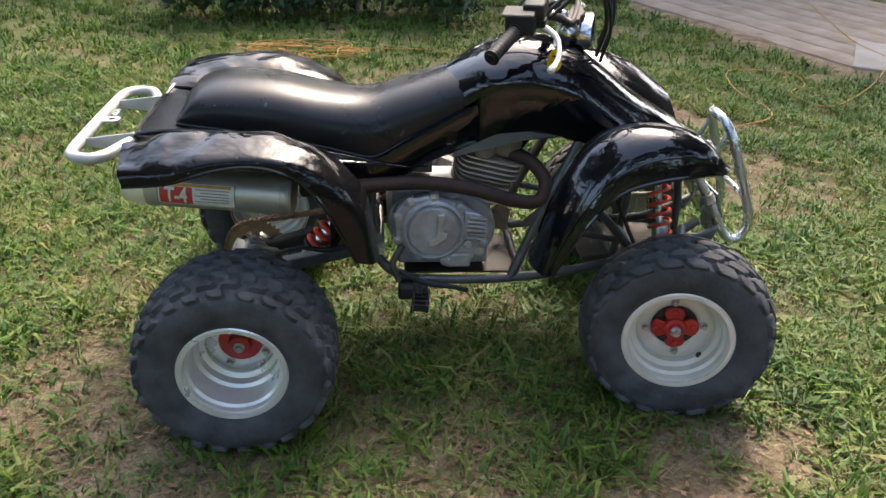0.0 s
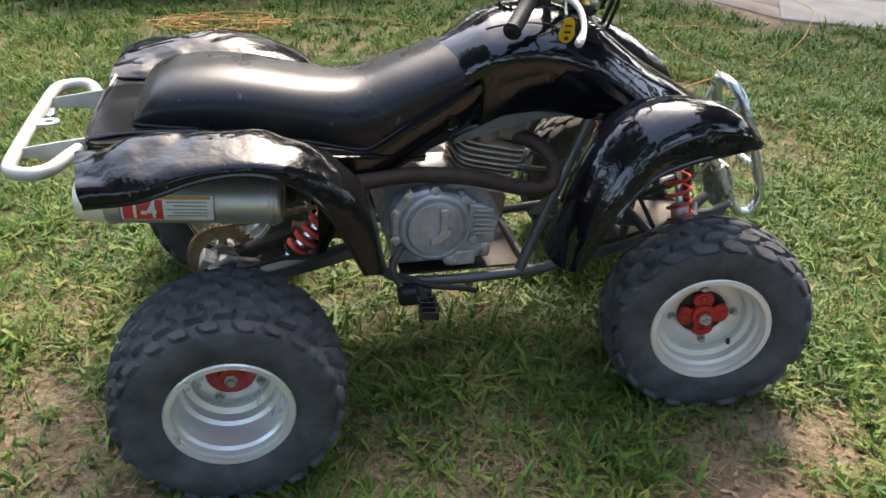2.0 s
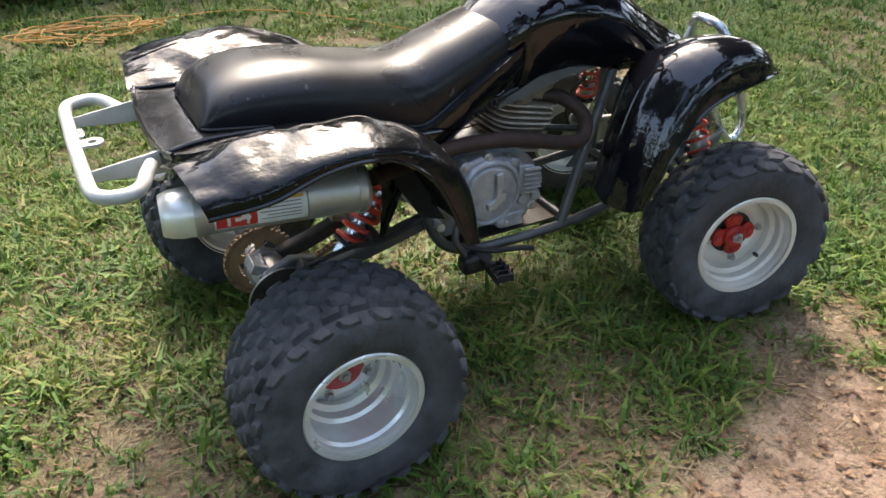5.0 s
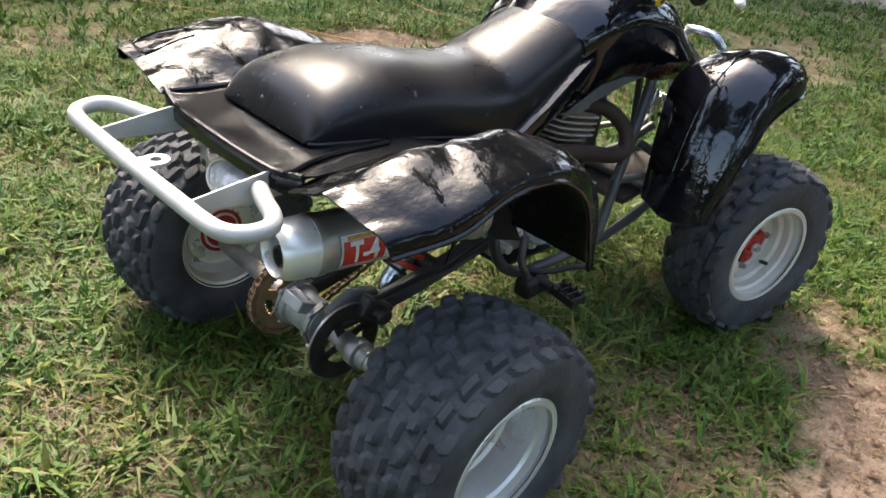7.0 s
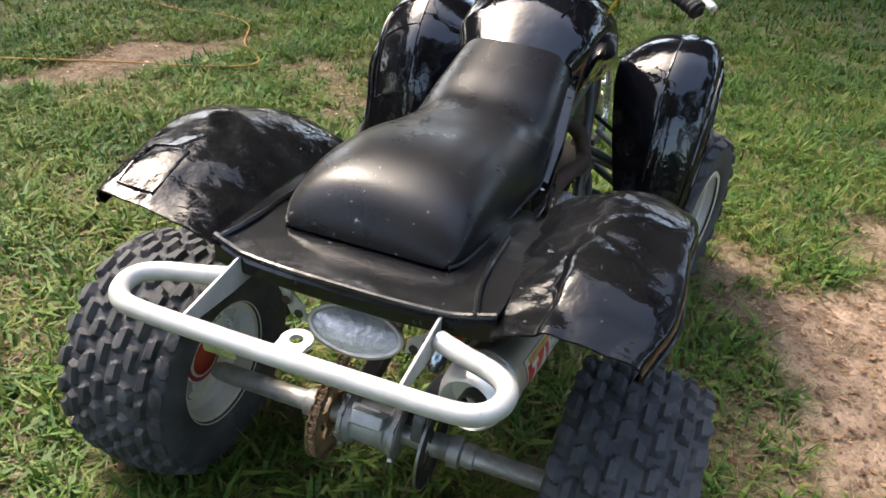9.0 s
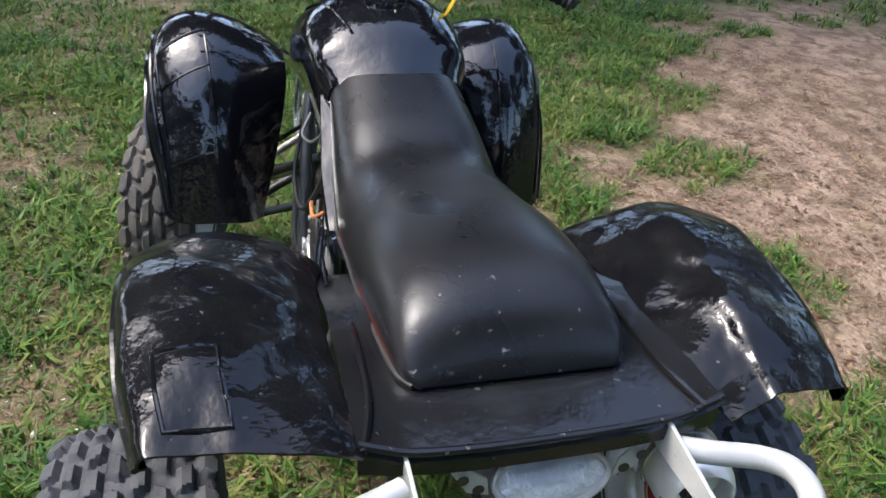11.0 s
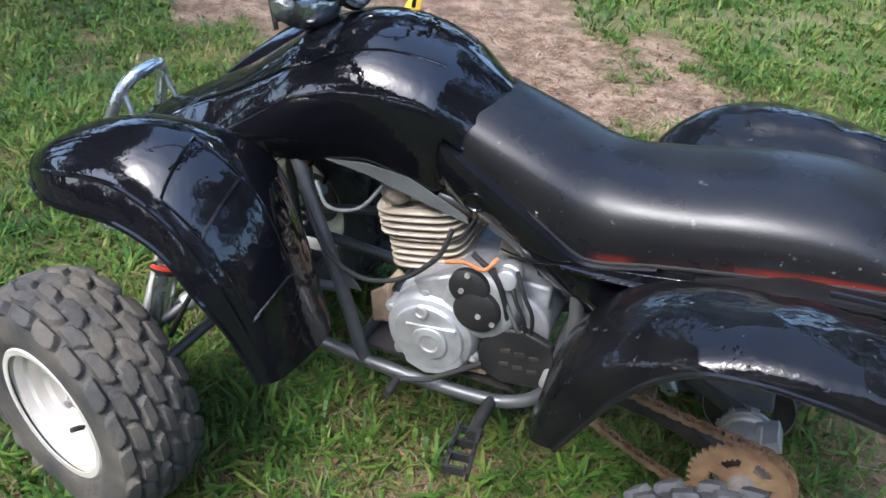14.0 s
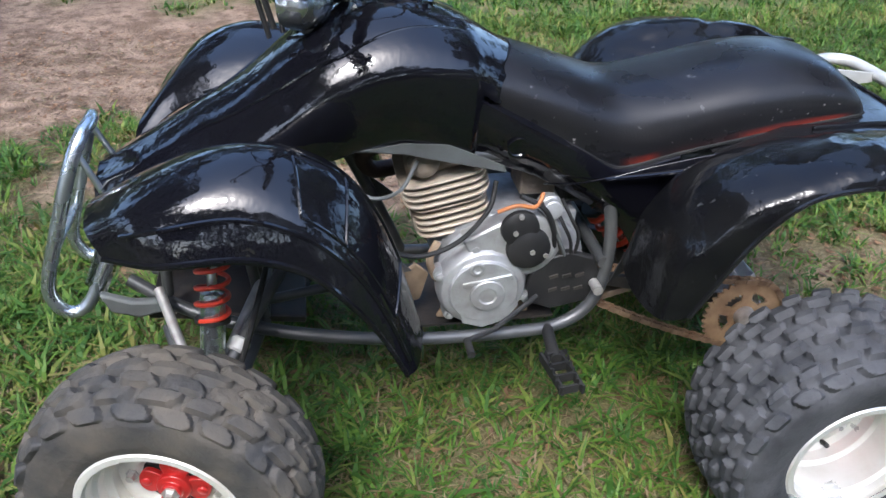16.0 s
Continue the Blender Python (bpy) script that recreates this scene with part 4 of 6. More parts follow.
def build_front_fender(s):
    inner = [(1.360, 0.10, 0.645), (1.29, 0.165, 0.702), (1.17, 0.185, 0.752), (1.04, 0.188, 0.765), (0.945, 0.195, 0.725), (0.875, 0.225, 0.60), (0.80, 0.27, 0.455)]
    dip = [(1.350, 0.17, 0.690), (1.265, 0.235, 0.765), (1.16, 0.25, 0.808), (1.03, 0.252, 0.812), (0.93, 0.255, 0.760), (0.855, 0.27, 0.63), (0.785, 0.305, 0.452)]
    ridge = [(1.320, 0.29, 0.738), (1.222, 0.355, 0.830), (1.11, 0.375, 0.866), (0.995, 0.372, 0.852), (0.895, 0.365, 0.778), (0.835, 0.362, 0.655), (0.782, 0.365, 0.455)]
    outer = [(1.300, 0.412, 0.756), (1.208, 0.452, 0.822), (1.095, 0.464, 0.842), (0.985, 0.470, 0.806), (0.905, 0.462, 0.725), (0.852, 0.456, 0.615), (0.802, 0.448, 0.455)]
    lip = [(1.272, 0.452, 0.748), (1.18, 0.488, 0.754), (1.08, 0.498, 0.744), (0.985, 0.498, 0.710), (0.920, 0.502, 0.645), (0.872, 0.496, 0.562), (0.826, 0.486, 0.460)]
    if s > 0:
        ridge[:2] = [(1.350, 0.295, 0.744), (1.238, 0.358, 0.820)]
        outer = [(1.332, 0.415, 0.758), (1.232, 0.466, 0.810)] + [(x, y + 0.010, z - 0.006) for x, y, z in outer[2:]]
        lip = [(1.300, 0.462, 0.728), (1.212, 0.510, 0.738)] + [(x, y + 0.020, z) for x, y, z in lip[2:5]] + [(x, y + 0.008, z) for x, y, z in lip[5:]]
    if s < 0:
        ridge = [(x, y - 0.012, z - 0.020) for x, y, z in ridge]
        outer = [(x, y - 0.026, z - 0.020) for x, y, z in outer]
        lip = [(x, y - 0.032, z - 0.012) for x, y, z in lip]
    hem = [(x + 0.004, y - 0.012, z - 0.008) for x, y, z in lip]
    lines = [mirrored(s, l) for l in (inner, dip, ridge, outer, lip, hem)]
    f = shell("front_fender", lines, "gloss", 60, 38, "glossy black front mudguard with a raised rear panel")
    sheet = np.array(surface(lines, 60, 38))
    rim = bmesh.new()
    add_tube(rim, mirrored(s, spline(lip, 40)), 0.005, 6)
    part("lip", rim, "gloss", f)
    if s < 0:
        fold = bmesh.new()
        add_tube(fold, [p + np.array((0, 0, 0.0005)) for p in sheet[26:56, 13]], 0.0035, 6)
        part("ridge", fold, "gloss", f)
    edge_ = bmesh.new()
    add_tube(edge_, [p + np.array((0, 0, 0.001)) for p in sheet[6:58, 25]], 0.0045, 6)
    part("outer_ridge", edge_, "gloss", f)
    for k, (a, b) in enumerate(((29, 37), (37, 51)) if s > 0 else ()):
        pocket = bmesh.new()
        add_pocket(pocket, sheet[a:b + 1, 15:24], 0.004)
        part("rear_panel", pocket, "gloss", f)


build_tank()
build_deck()
for side in (1, -1):
    build_side_panel(side)
    build_rear_fender(side)
    build_front_fender(side)

# -- bars and bumpers --
def build_grab_bar():
    bm = bmesh.new()
    half = [(-0.318, 0.178, 0.727), (-0.335, 0.222, 0.727), (-0.352, 0.272, 0.727), (-0.375, 0.300, 0.727), (-0.410, 0.302, 0.727), (-0.440, 0.280, 0.727), (-0.450, 0.235, 0.727), (-0.452, 0.12, 0.727)]
    pts = half + [(-0.453, 0, 0.727)] + [(x, -y, z) for x, y, z in half[::-1]]
    add_tube(bm, pts, 0.0155, 14, 110)
    bar = part("grab_bar", bm, "whitebar", quad, "white-painted tubular rear grab bar, chipped")
    for s in (1, -1):
        b = bmesh.new()
        add_plate(b, mirrored(s, [(-0.448, 0.168, 0.733), (-0.30, 0.168, 0.752), (-0.255, 0.168, 0.745), (-0.255, 0.168, 0.70), (-0.32, 0.168, 0.70), (-0.443, 0.168, 0.710)]), (0, s, 0), 0.005)
        part("bracket", b, "whitebar", bar, bevel=0.001)
    tab = bmesh.new()
    add_lathe_at(tab, (-0.414, 0.0, 0.727), 0.010, 0.024, 0.006)
    add_box(tab, (-0.434, 0, 0.730), (0.02, 0.044, 0.006))
    part("tab", tab, "whitebar", bar)
    foot = bmesh.new()
    add_box(foot, (-0.437, 0.105, 0.706), (0.03, 0.055, 0.03), (0, 0, 0))
    part("foot", foot, "polish", bar, bevel=0.004)


def add_lathe_at(bm, c, r0, r1, h, n=24):
    """A washer lying flat at c."""
    add_lathe(bm, [(0, r0), (0, r1), (h, r1), (h, r0)], c, (c[0], c[1], c[2] + 1), n, close=True)


def build_front_bumper():
    bm = bmesh.new()
    # one hoop in the bike's width, swept forward at the foot, with both lower ends taken back to the frame
    side = [(1.345, 0.085, 0.590), (1.385, 0.090, 0.530), (1.420, 0.098, 0.470), (1.452, 0.106, 0.412), (1.482, 0.110, 0.385), (1.512, 0.112, 0.392), (1.530, 0.112, 0.432), (1.522, 0.110, 0.480), (1.490, 0.102, 0.570), (1.455, 0.090, 0.665), (1.432, 0.076, 0.722), (1.414, 0.052, 0.757)]
    pts = side + [(1.405, 0.018, 0.767), (1.405, -0.018, 0.767)] + [(x, -y, z) for x, y, z in side[::-1]]
    add_tube(bm, pts, 0.0145, 14, 150)
    b = part("front_bumper", bm, "polish", quad, "polished aluminium tube front bumper")
    cross = bmesh.new()
    add_tube(cross, [(1.503, -0.106, 0.53), (1.503, 0.106, 0.53)], 0.009, 10)
    part("cross_tube", cross, "polish", b)
    for s in (1, -1):
        stay = bmesh.new()
        add_tube(stay, mirrored(s, [(1.425, 0.070, 0.735), (1.395, 0.075, 0.66), (1.365, 0.08, 0.57), (1.33, 0.07, 0.48)]), 0.007, 10, 20)
        part("stay", stay, "polish", b)
        clamp = bmesh.new()
        add_lathe(clamp, [(0, 0.02), (0.03, 0.02)], (1.385, s * 0.090, 0.53), (1.405, s * 0.094, 0.495), 14)
        part("clamp", clamp, "steel", b)
    for s in (1, -1):
        lug = bmesh.new()
        add_plate(lug, mirrored(s, [(1.43, 0.115, 0.44), (1.415, 0.112, 0.39), (1.36, 0.105, 0.365), (1.30, 0.10, 0.375), (1.30, 0.10, 0.40), (1.37, 0.108, 0.41)]), (0, s, 0), 0.022)
        part("bracket", lug, "heat", b, "dull grey bracket", bevel=0.006)
    plate = bmesh.new()
    add_plate(plate, [(1.42, -0.09, 0.53), (1.42, 0.09, 0.53), (1.46, 0.085, 0.44), (1.45, 0.05, 0.36), (1.45, -0.05, 0.36), (1.46, -0.085, 0.44)], (1, 0, 0.3), 0.004)
    part("skid_plate", plate, "polish", b, "brushed aluminium plate", smooth=False)


build_grab_bar()
build_front_bumper()


# -- frame and engine --
def tube_part(name, pts, r, mat, parent, n=10, smooth=0, label=""):
    bm = bmesh.new()
    add_tube(bm, pts, r, n, smooth)
    return part(name, bm, mat, parent, label)


chassis = group_part("chassis", quad, "dark grey welded tube chassis")
for s in (1, -1):
    tube_part("lower_rail", mirrored(s, [(1.38, 0.07, 0.43), (1.25, 0.11, 0.36), (1.05, 0.165, 0.325), (0.80, 0.185, 0.295), (0.55, 0.185, 0.288), (0.43, 0.178, 0.300), (0.36, 0.170, 0.36), (0.335, 0.155, 0.48), (0.345, 0.14, 0.60), (0.36, 0.13, 0.66)]), 0.0145, "frame", chassis, 12, 70)
    tube_part("down_tube", mirrored(s, [(0.945, 0.135, 0.72), (0.90, 0.150, 0.62), (0.83, 0.168, 0.46), (0.765, 0.185, 0.295)]), 0.015, "frame", chassis, 12, 24)
    tube_part("gusset_tube", mirrored(s, [(1.12, 0.150, 0.40), (0.98, 0.160, 0.43), (0.835, 0.170, 0.455)]), 0.011, "frame", chassis, 10)
    tube_part("upper_tube", mirrored(s, [(1.28, 0.10, 0.62), (1.10, 0.12, 0.70), (0.92, 0.12, 0.74), (0.60, 0.11, 0.70), (0.34, 0.12, 0.66), (-0.05, 0.13, 0.72), (-0.25, 0.14, 0.73)]), 0.013, "frame", chassis, 10, 50)
    tube_part("front_post", mirrored(s, [(1.30, 0.09, 0.40), (1.29, 0.10, 0.52), (1.27, 0.10, 0.64)]), 0.012, "frame", chassis, 10)
    tube_part("front_post", mirrored(s, [(1.10, 0.12, 0.34), (1.12, 0.12, 0.52), (1.12, 0.12, 0.70)]), 0.012, "frame", chassis, 10)
    g = bmesh.new()
    add_plate(g, mirrored(s, [(0.87, 0.166, 0.55), (0.90, 0.150, 0.62), (0.83, 0.168, 0.46), (0.78, 0.172, 0.47), (0.81, 0.168, 0.50)]), (0, s, 0), 0.004)
    part("gusset", g, "frame", chassis, smooth=False)
tube_part("head_tube", [(0.975, 0, 0.70), (0.945, 0, 0.90)], 0.03, "frame", chassis, 16)
tube_part("cross_tube", [(1.10, -0.12, 0.34), (1.10, 0.12, 0.34)], 0.012, "frame", chassis)
tube_part("cross_tube", [(0.80, -0.18, 0.295), (0.80, 0.18, 0.295)], 0.012, "frame", chassis)
tube_part("cross_tube", [(0.35, -0.17, 0.45), (0.35, 0.17, 0.45)], 0.014, "frame", chassis)
sk = bmesh.new()
add_box(sk, (0.62, 0, 0.283), (0.36, 0.26, 0.006))
part("skid_plate", sk, "darksteel", chassis, "grimy dark skid plate", smooth=False)
tray = bmesh.new()
add_box(tray, (1.18, 0, 0.33), (0.34, 0.20, 0.02), (0, -8, 0))
part("front_tray", tray, "darksteel", chassis, bevel=0.004)

engine = group_part("engine", quad, "air-cooled single cylinder engine with dusty fins")
cc = bmesh.new()
add_lathe(cc, [(0, 0.09), (0.004, 0.112), (0.26, 0.112), (0.264, 0.09)], (0.605, -0.13, 0.43), (0.605, 0.5, 0.43), 32)
add_lathe(cc, [(0, 0.07), (0.004, 0.085), (0.25, 0.085), (0.254, 0.07)], (0.47, -0.125, 0.45), (0.47, 0.5, 0.45), 28)
add_box(cc, (0.56, 0, 0.38), (0.28, 0.22, 0.15))
add_box(cc, (0.50, 0, 0.50), (0.2, 0.2, 0.10))
part("crankcase", cc, "case", engine, bevel=0.006)
# right side cover
rc = bmesh.new()
add_plate(rc, [Vector((x, -0.135, z)) for x, z in ((0.405, 0.43), (0.40, 0.50), (0.435, 0.548), (0.50, 0.562), (0.57, 0.545), (0.63, 0.52), (0.675, 0.47), (0.685, 0.40), (0.64, 0.345), (0.58, 0.335), (0.50, 0.355), (0.44, 0.385))], (0, -1, 0), 0.045)
cover = part("clutch_cover", rc, "case", engine, "grey cast clutch cover", bevel=0.008)
cl = bmesh.new()
add_lathe(cl, [(0, 0.100), (0.012, 0.098), (0.018, 0.092), (0.019, 0.086), (0.012, 0.083), (0.012, 0.080), (0.021, 0.075), (0.023, 0.01)], (0.522, -0.176, 0.455), (0.522, -2, 0.455), 48)
part("round_cover", cl, "case", cover, "round grey clutch lid", bevel=0.0015)
boss = bmesh.new()
add_plate(boss, [Vector((x, -0.192, z)) for x, z in ((0.530, 0.516), (0.552, 0.518), (0.550, 0.458), (0.562, 0.456), (0.560, 0.438), (0.545, 0.428), (0.530, 0.414), (0.506, 0.412), (0.504, 0.432), (0.524, 0.440), (0.532, 0.456))], (0, -1, 0), 0.018)
part("cast_boss", boss, "case_bright", cover, bevel=0.003)
of = bmesh.new()
add_plate(of, [Vector((x, -0.172, z)) for x, z in ((0.612, 0.520), (0.655, 0.512), (0.684, 0.486), (0.688, 0.452), (0.664, 0.428), (0.622, 0.424), (0.606, 0.450))], (0, -1, 0), 0.022)
filt = part("oil_filter_cover", of, "case", cover, bevel=0.004)
for k in range(6):
    rb = bmesh.new()
    add_box(rb, (0.648 + 0.003 * (k % 2), -0.197, 0.436 + 0.0135 * k), (0.060 - 0.004 * abs(k - 2.5), 0.014, 0.0055), (0, 6, 0))
    part("rib", rb, "case_bright", cover, smooth=False, bevel=0.0012)
for x, z in ((0.628, 0.408), (0.672, 0.412), (0.600, 0.528), (0.560, 0.352)):
    bs = bmesh.new()
    add_lathe(bs, [(0, 0.016), (0.014, 0.015), (0.017, 0.010), (0.017, 0.003)], (x, -0.174, z), (x, -2, z), 14)
    part("bolt_boss", bs, "case", cover)
sump = bmesh.new()
add_box(sump, (0.60, -0.16, 0.352), (0.075, 0.05, 0.045))
part("sump_boss", sump, "case", cover, bevel=0.006)
for x, z in ((0.415, 0.50), (0.45, 0.545), (0.52, 0.557), (0.60, 0.53), (0.668, 0.46), (0.665, 0.38), (0.58, 0.345), (0.48, 0.365), (0.415, 0.42)):
    bo = bmesh.new()
    add_lathe(bo, [(-0.03, 0.015), (0, 0.014), (0.002, 0.008), (0.008, 0.008), (0.009, 0.005)], (x, -0.181, z), (x, -2, z), 12)
    part("bolt", bo, "steel", cover, smooth=False)
# left side cover
lc = bmesh.new()
add_lathe(lc, [(0, 0.102), (0.03, 0.100), (0.044, 0.092), (0.049, 0.078), (0.056, 0.076), (0.058, 0.02)], (0.622, 0.13, 0.405), (0.622, 2, 0.405), 40)
add_lathe(lc, [(0, 0.04), (0.007, 0.038), (0.009, 0.02), (0.006, 0.018), (0.006, 0.004)], (0.615, 0.187, 0.400), (0.615, 2, 0.400), 28)
add_lathe(lc, [(0, 0.017), (0.006, 0.016), (0.007, 0.009), (0.004, 0.008), (0.004, 0.002)], (0.640, 0.186, 0.470), (0.640, 2, 0.470), 20)
add_box(lc, (0.615, 0.187, 0.436), (0.11, 0.008, 0.012), (0, 8, 0))
lcov = part("stator_cover", lc, "case_bright", engine, "bright cast stator cover", bevel=0.002)
for a in (20, 80, 140, 200, 255, 315):
    bo = bmesh.new()
    add_lathe(bo, [(-0.03, 0.016), (0.002, 0.014), (0.003, 0.008), (0.010, 0.008), (0.011, 0.004)], (0.622 + 0.100 * math.cos(radians(a)), 0.158, 0.405 + 0.100 * math.sin(radians(a))), (0.622 + 0.100 * math.cos(radians(a)), 2, 0.405 + 0.100 * math.sin(radians(a))), 12)
    part("bolt", bo, "case_bright", lcov)
step = bmesh.new()
add_plate(step, [Vector((0.622 + q * math.cos(radians(a)), 0.172, 0.400 + q * math.sin(radians(a)))) for q, a in ((0.090, 205), (0.094, 235), (0.094, 270), (0.090, 300), (0.074, 318), (0.060, 340), (0.058, 10), (0.050, 40), (0.048, 120), (0.056, 150), (0.070, 180))], (0, 1, 0), 0.012)
part("raised_step", step, "case_bright", lcov, bevel=0.004)
hump = bmesh.new()
add_lathe(hump, [(0, 0.085), (0.03, 0.083), (0.042, 0.072), (0.044, 0.02)], (0.53, 0.125, 0.505), (0.53, 2, 0.505), 32)
add_box(hump, (0.60, 0.14, 0.52), (0.12, 0.05, 0.07), (0, 25, 0))
part("upper_case", hump, "case_bright", engine, bevel=0.006)
bc = bmesh.new()
add_lathe(bc, [(0, 0.049), (0.012, 0.048), (0.016, 0.042), (0.016, 0.01)], (0.527, 0.168, 0.505), (0.527, 2, 0.505), 30)
add_lathe(bc, [(0, 0.042), (0.012, 0.041), (0.016, 0.035), (0.016, 0.01)], (0.548, 0.167, 0.555), (0.548, 2, 0.555), 30)
cap = part("starter_cover", bc, "matte", engine, "matt black round cover")
for x, z in ((0.52, 0.50), (0.56, 0.55), (0.55, 0.59), (0.49, 0.49)):
    bo = bmesh.new()
    add_lathe(bo, [(0, 0.006), (0.006, 0.006)], (x, 0.182, z), (x, 2, z), 6)
    part("bolt", bo, "steel", cap, smooth=False)
sg = bmesh.new()
add_plate(sg, [(0.52, 0.145, 0.40), (0.50, 0.145, 0.46), (0.43, 0.145, 0.48), (0.37, 0.145, 0.46), (0.345, 0.145, 0.40), (0.38, 0.145, 0.345), (0.46, 0.145, 0.33), (0.51, 0.145, 0.35)], (0, 1, 0), 0.02)
guard = part("sprocket_guard", sg, "matte", engine, "black plastic sprocket guard", bevel=0.004)
for k in range(6):
    sl = bmesh.new()
    add_box(sl, (0.40 + 0.03 * (k % 3), 0.1665, 0.385 + 0.035 * (k // 3)), (0.02, 0.004, 0.008), (0, 15, 0))
    part("slot", sl, "darksteel", guard, smooth=False)
# cylinder leans forward
TILT = Vector((0.22, 0, 0.975)).normalized()
base, lean = Vector((0.665, 0, 0.488)), 12.7
bar_ = bmesh.new()
add_lathe(bar_, [(0, 0.062), (0.20, 0.062)], base, base + TILT, 28)
cyl = part("barrel", bar_, "fins", engine)
for k in range(9):
    fb = bmesh.new()
    c = base + TILT * (0.028 + 0.0165 * k)
    grow = 1.0 + (0.12 if k > 4 else 0)
    hx, hy = 0.0875 * grow, 0.1025 * (1.0 if k < 5 else 1.1)
    ring = [(math.copysign(abs(math.cos(a)) ** 0.42, math.cos(a)) * hx, math.copysign(abs(math.sin(a)) ** 0.42, math.sin(a)) * hy) for a in (2 * math.pi * i / 36 for i in range(36))]
    turn = pose(*c, 0, lean, 0)
    add_plate(fb, [turn @ Vector((x, y, -0.003)) for x, y in ring], TILT, 0.0058)
    part("fin", fb, "fins", cyl, bevel=0.0018)
hd = bmesh.new()
add_box(hd, base + TILT * 0.205, (0.15, 0.17, 0.065), (0, lean, 0))
add_lathe(hd, [(0, 0.035), (0.02, 0.034), (0.03, 0.02)], base + TILT * 0.20 + Vector((0.035, 0.085, 0)), base + TILT * 0.20 + Vector((0.035, 1, 0)), 20)
add_lathe(hd, [(0, 0.035), (0.02, 0.034), (0.03, 0.02)], base + TILT * 0.20 + Vector((-0.035, -0.085, 0)), base + TILT * 0.20 + Vector((-0.035, -1, 0)), 20)
part("cylinder_head", hd, "fins_dark", engine, bevel=0.008)
cbx = bmesh.new()
add_lathe(cbx, [(0, 0.028), (0.07, 0.028), (0.07, 0.036), (0.12, 0.036)], (0.60, 0, 0.66), (0.40, 0, 0.64), 20)
add_box(cbx, (0.485, 0.02, 0.62), (0.08, 0.09, 0.09))
part("carburettor", cbx, "fins_dark", engine, bevel=0.006)
air = bmesh.new()
add_box(air, (0.36, 0, 0.63), (0.16, 0.20, 0.13))
part("air_box", air, "matte", engine, bevel=0.015)
for s in (1,):
    mt = bmesh.new()
    add_plate(mt, mirrored(s, [(0.80, 0.08, 0.40), (0.76, 0.08, 0.43), (0.73, 0.08, 0.40), (0.75, 0.08, 0.33), (0.79, 0.08, 0.32)]), (0, s, 0), 0.01)
    part("engine_mount", mt, "dirtmetal", engine, "mud-caked engine mount", bevel=0.004)
tube_part("clutch_cable", [(0.93, 0.15, 0.66), (0.86, 0.185, 0.56), (0.78, 0.19, 0.515), (0.69, 0.185, 0.535), (0.62, 0.17, 0.60), (0.60, 0.15, 0.66)], 0.0055, "matte", engine, 8, 40, "black rubber cable")
tube_part("plug_lead", [(0.90, 0.14, 0.68), (0.86, 0.165, 0.645), (0.80, 0.15, 0.65), (0.76, 0.12, 0.70)], 0.004, "heat", engine, 8, 24)
for k, (dx, dz, m_) in enumerate(((0.0, 0.0, "matte"), (0.018, -0.012, "heat"), (-0.016, 0.014, "matte"), (0.03, 0.012, "darksteel"))):
    tube_part("wire", [(0.475 + dx, 0.150 + 0.006 * k, 0.600 + dz), (0.455 + dx, 0.172, 0.560 + dz), (0.432 + dx, 0.170, 0.510 + dz), (0.425 + dx * 0.5, 0.155, 0.455)], 0.0042, m_, engine, 7, 20)
elbow = bmesh.new()
add_lathe(elbow, [(0, 0.024), (0.012, 0.027), (0.030, 0.027), (0.034, 0.022), (0.050, 0.021), (0.052, 0.008)], (0.478, 0.120, 0.585), (0.470, 0.6, 0.640), 18)
part("starter_motor", elbow, "case_bright", engine, "dusty silver starter motor", bevel=0.002)
tube_part("oil_hose", [(0.715, 0.115, 0.500), (0.735, 0.135, 0.470), (0.725, 0.140, 0.430), (0.700, 0.132, 0.400)], 0.009, "dirtmetal", engine, 9, 20, "mud-caked oil hose")
clod = bmesh.new()
add_plate(clod, [(0.72, 0.125, 0.300), (0.66, 0.130, 0.296), (0.56, 0.130, 0.296), (0.50, 0.128, 0.300), (0.52, 0.110, 0.318), (0.62, 0.105, 0.324), (0.70, 0.108, 0.318)], (0, 0, 1), 0.012)
part("mud_cake", clod, "dirtmetal", engine, "dried mud on the skid plate", bevel=0.004)
tube_part("orange_wire", [(0.60, 0.175, 0.60), (0.56, 0.18, 0.615), (0.52, 0.18, 0.61), (0.50, 0.16, 0.63)], 0.0045, "wire", engine, 8, 20, "dull orange wire")
tube_part("wire_loom", [(0.55, 0.165, 0.63), (0.50, 0.175, 0.60), (0.475, 0.175, 0.55), (0.465, 0.16, 0.49)], 0.006, "matte", engine, 8, 24)
shl = bmesh.new()
add_tube(shl, [(0.50, 0.185, 0.385), (0.60, 0.215, 0.325), (0.665, 0.235, 0.315)], 0.006, 8)
add_tube(shl, [(0.665, 0.235, 0.315), (0.665, 0.285, 0.315)], 0.009, 10)
part("gear_lever", shl, "matte", engine)
kick = bmesh.new()
add_tube(kick, [(0.43, -0.19, 0.41), (0.40, -0.215, 0.36), (0.42, -0.23, 0.31)], 0.010, 10, 12)
part("brake_pedal_pivot", kick, "darksteel", engine)

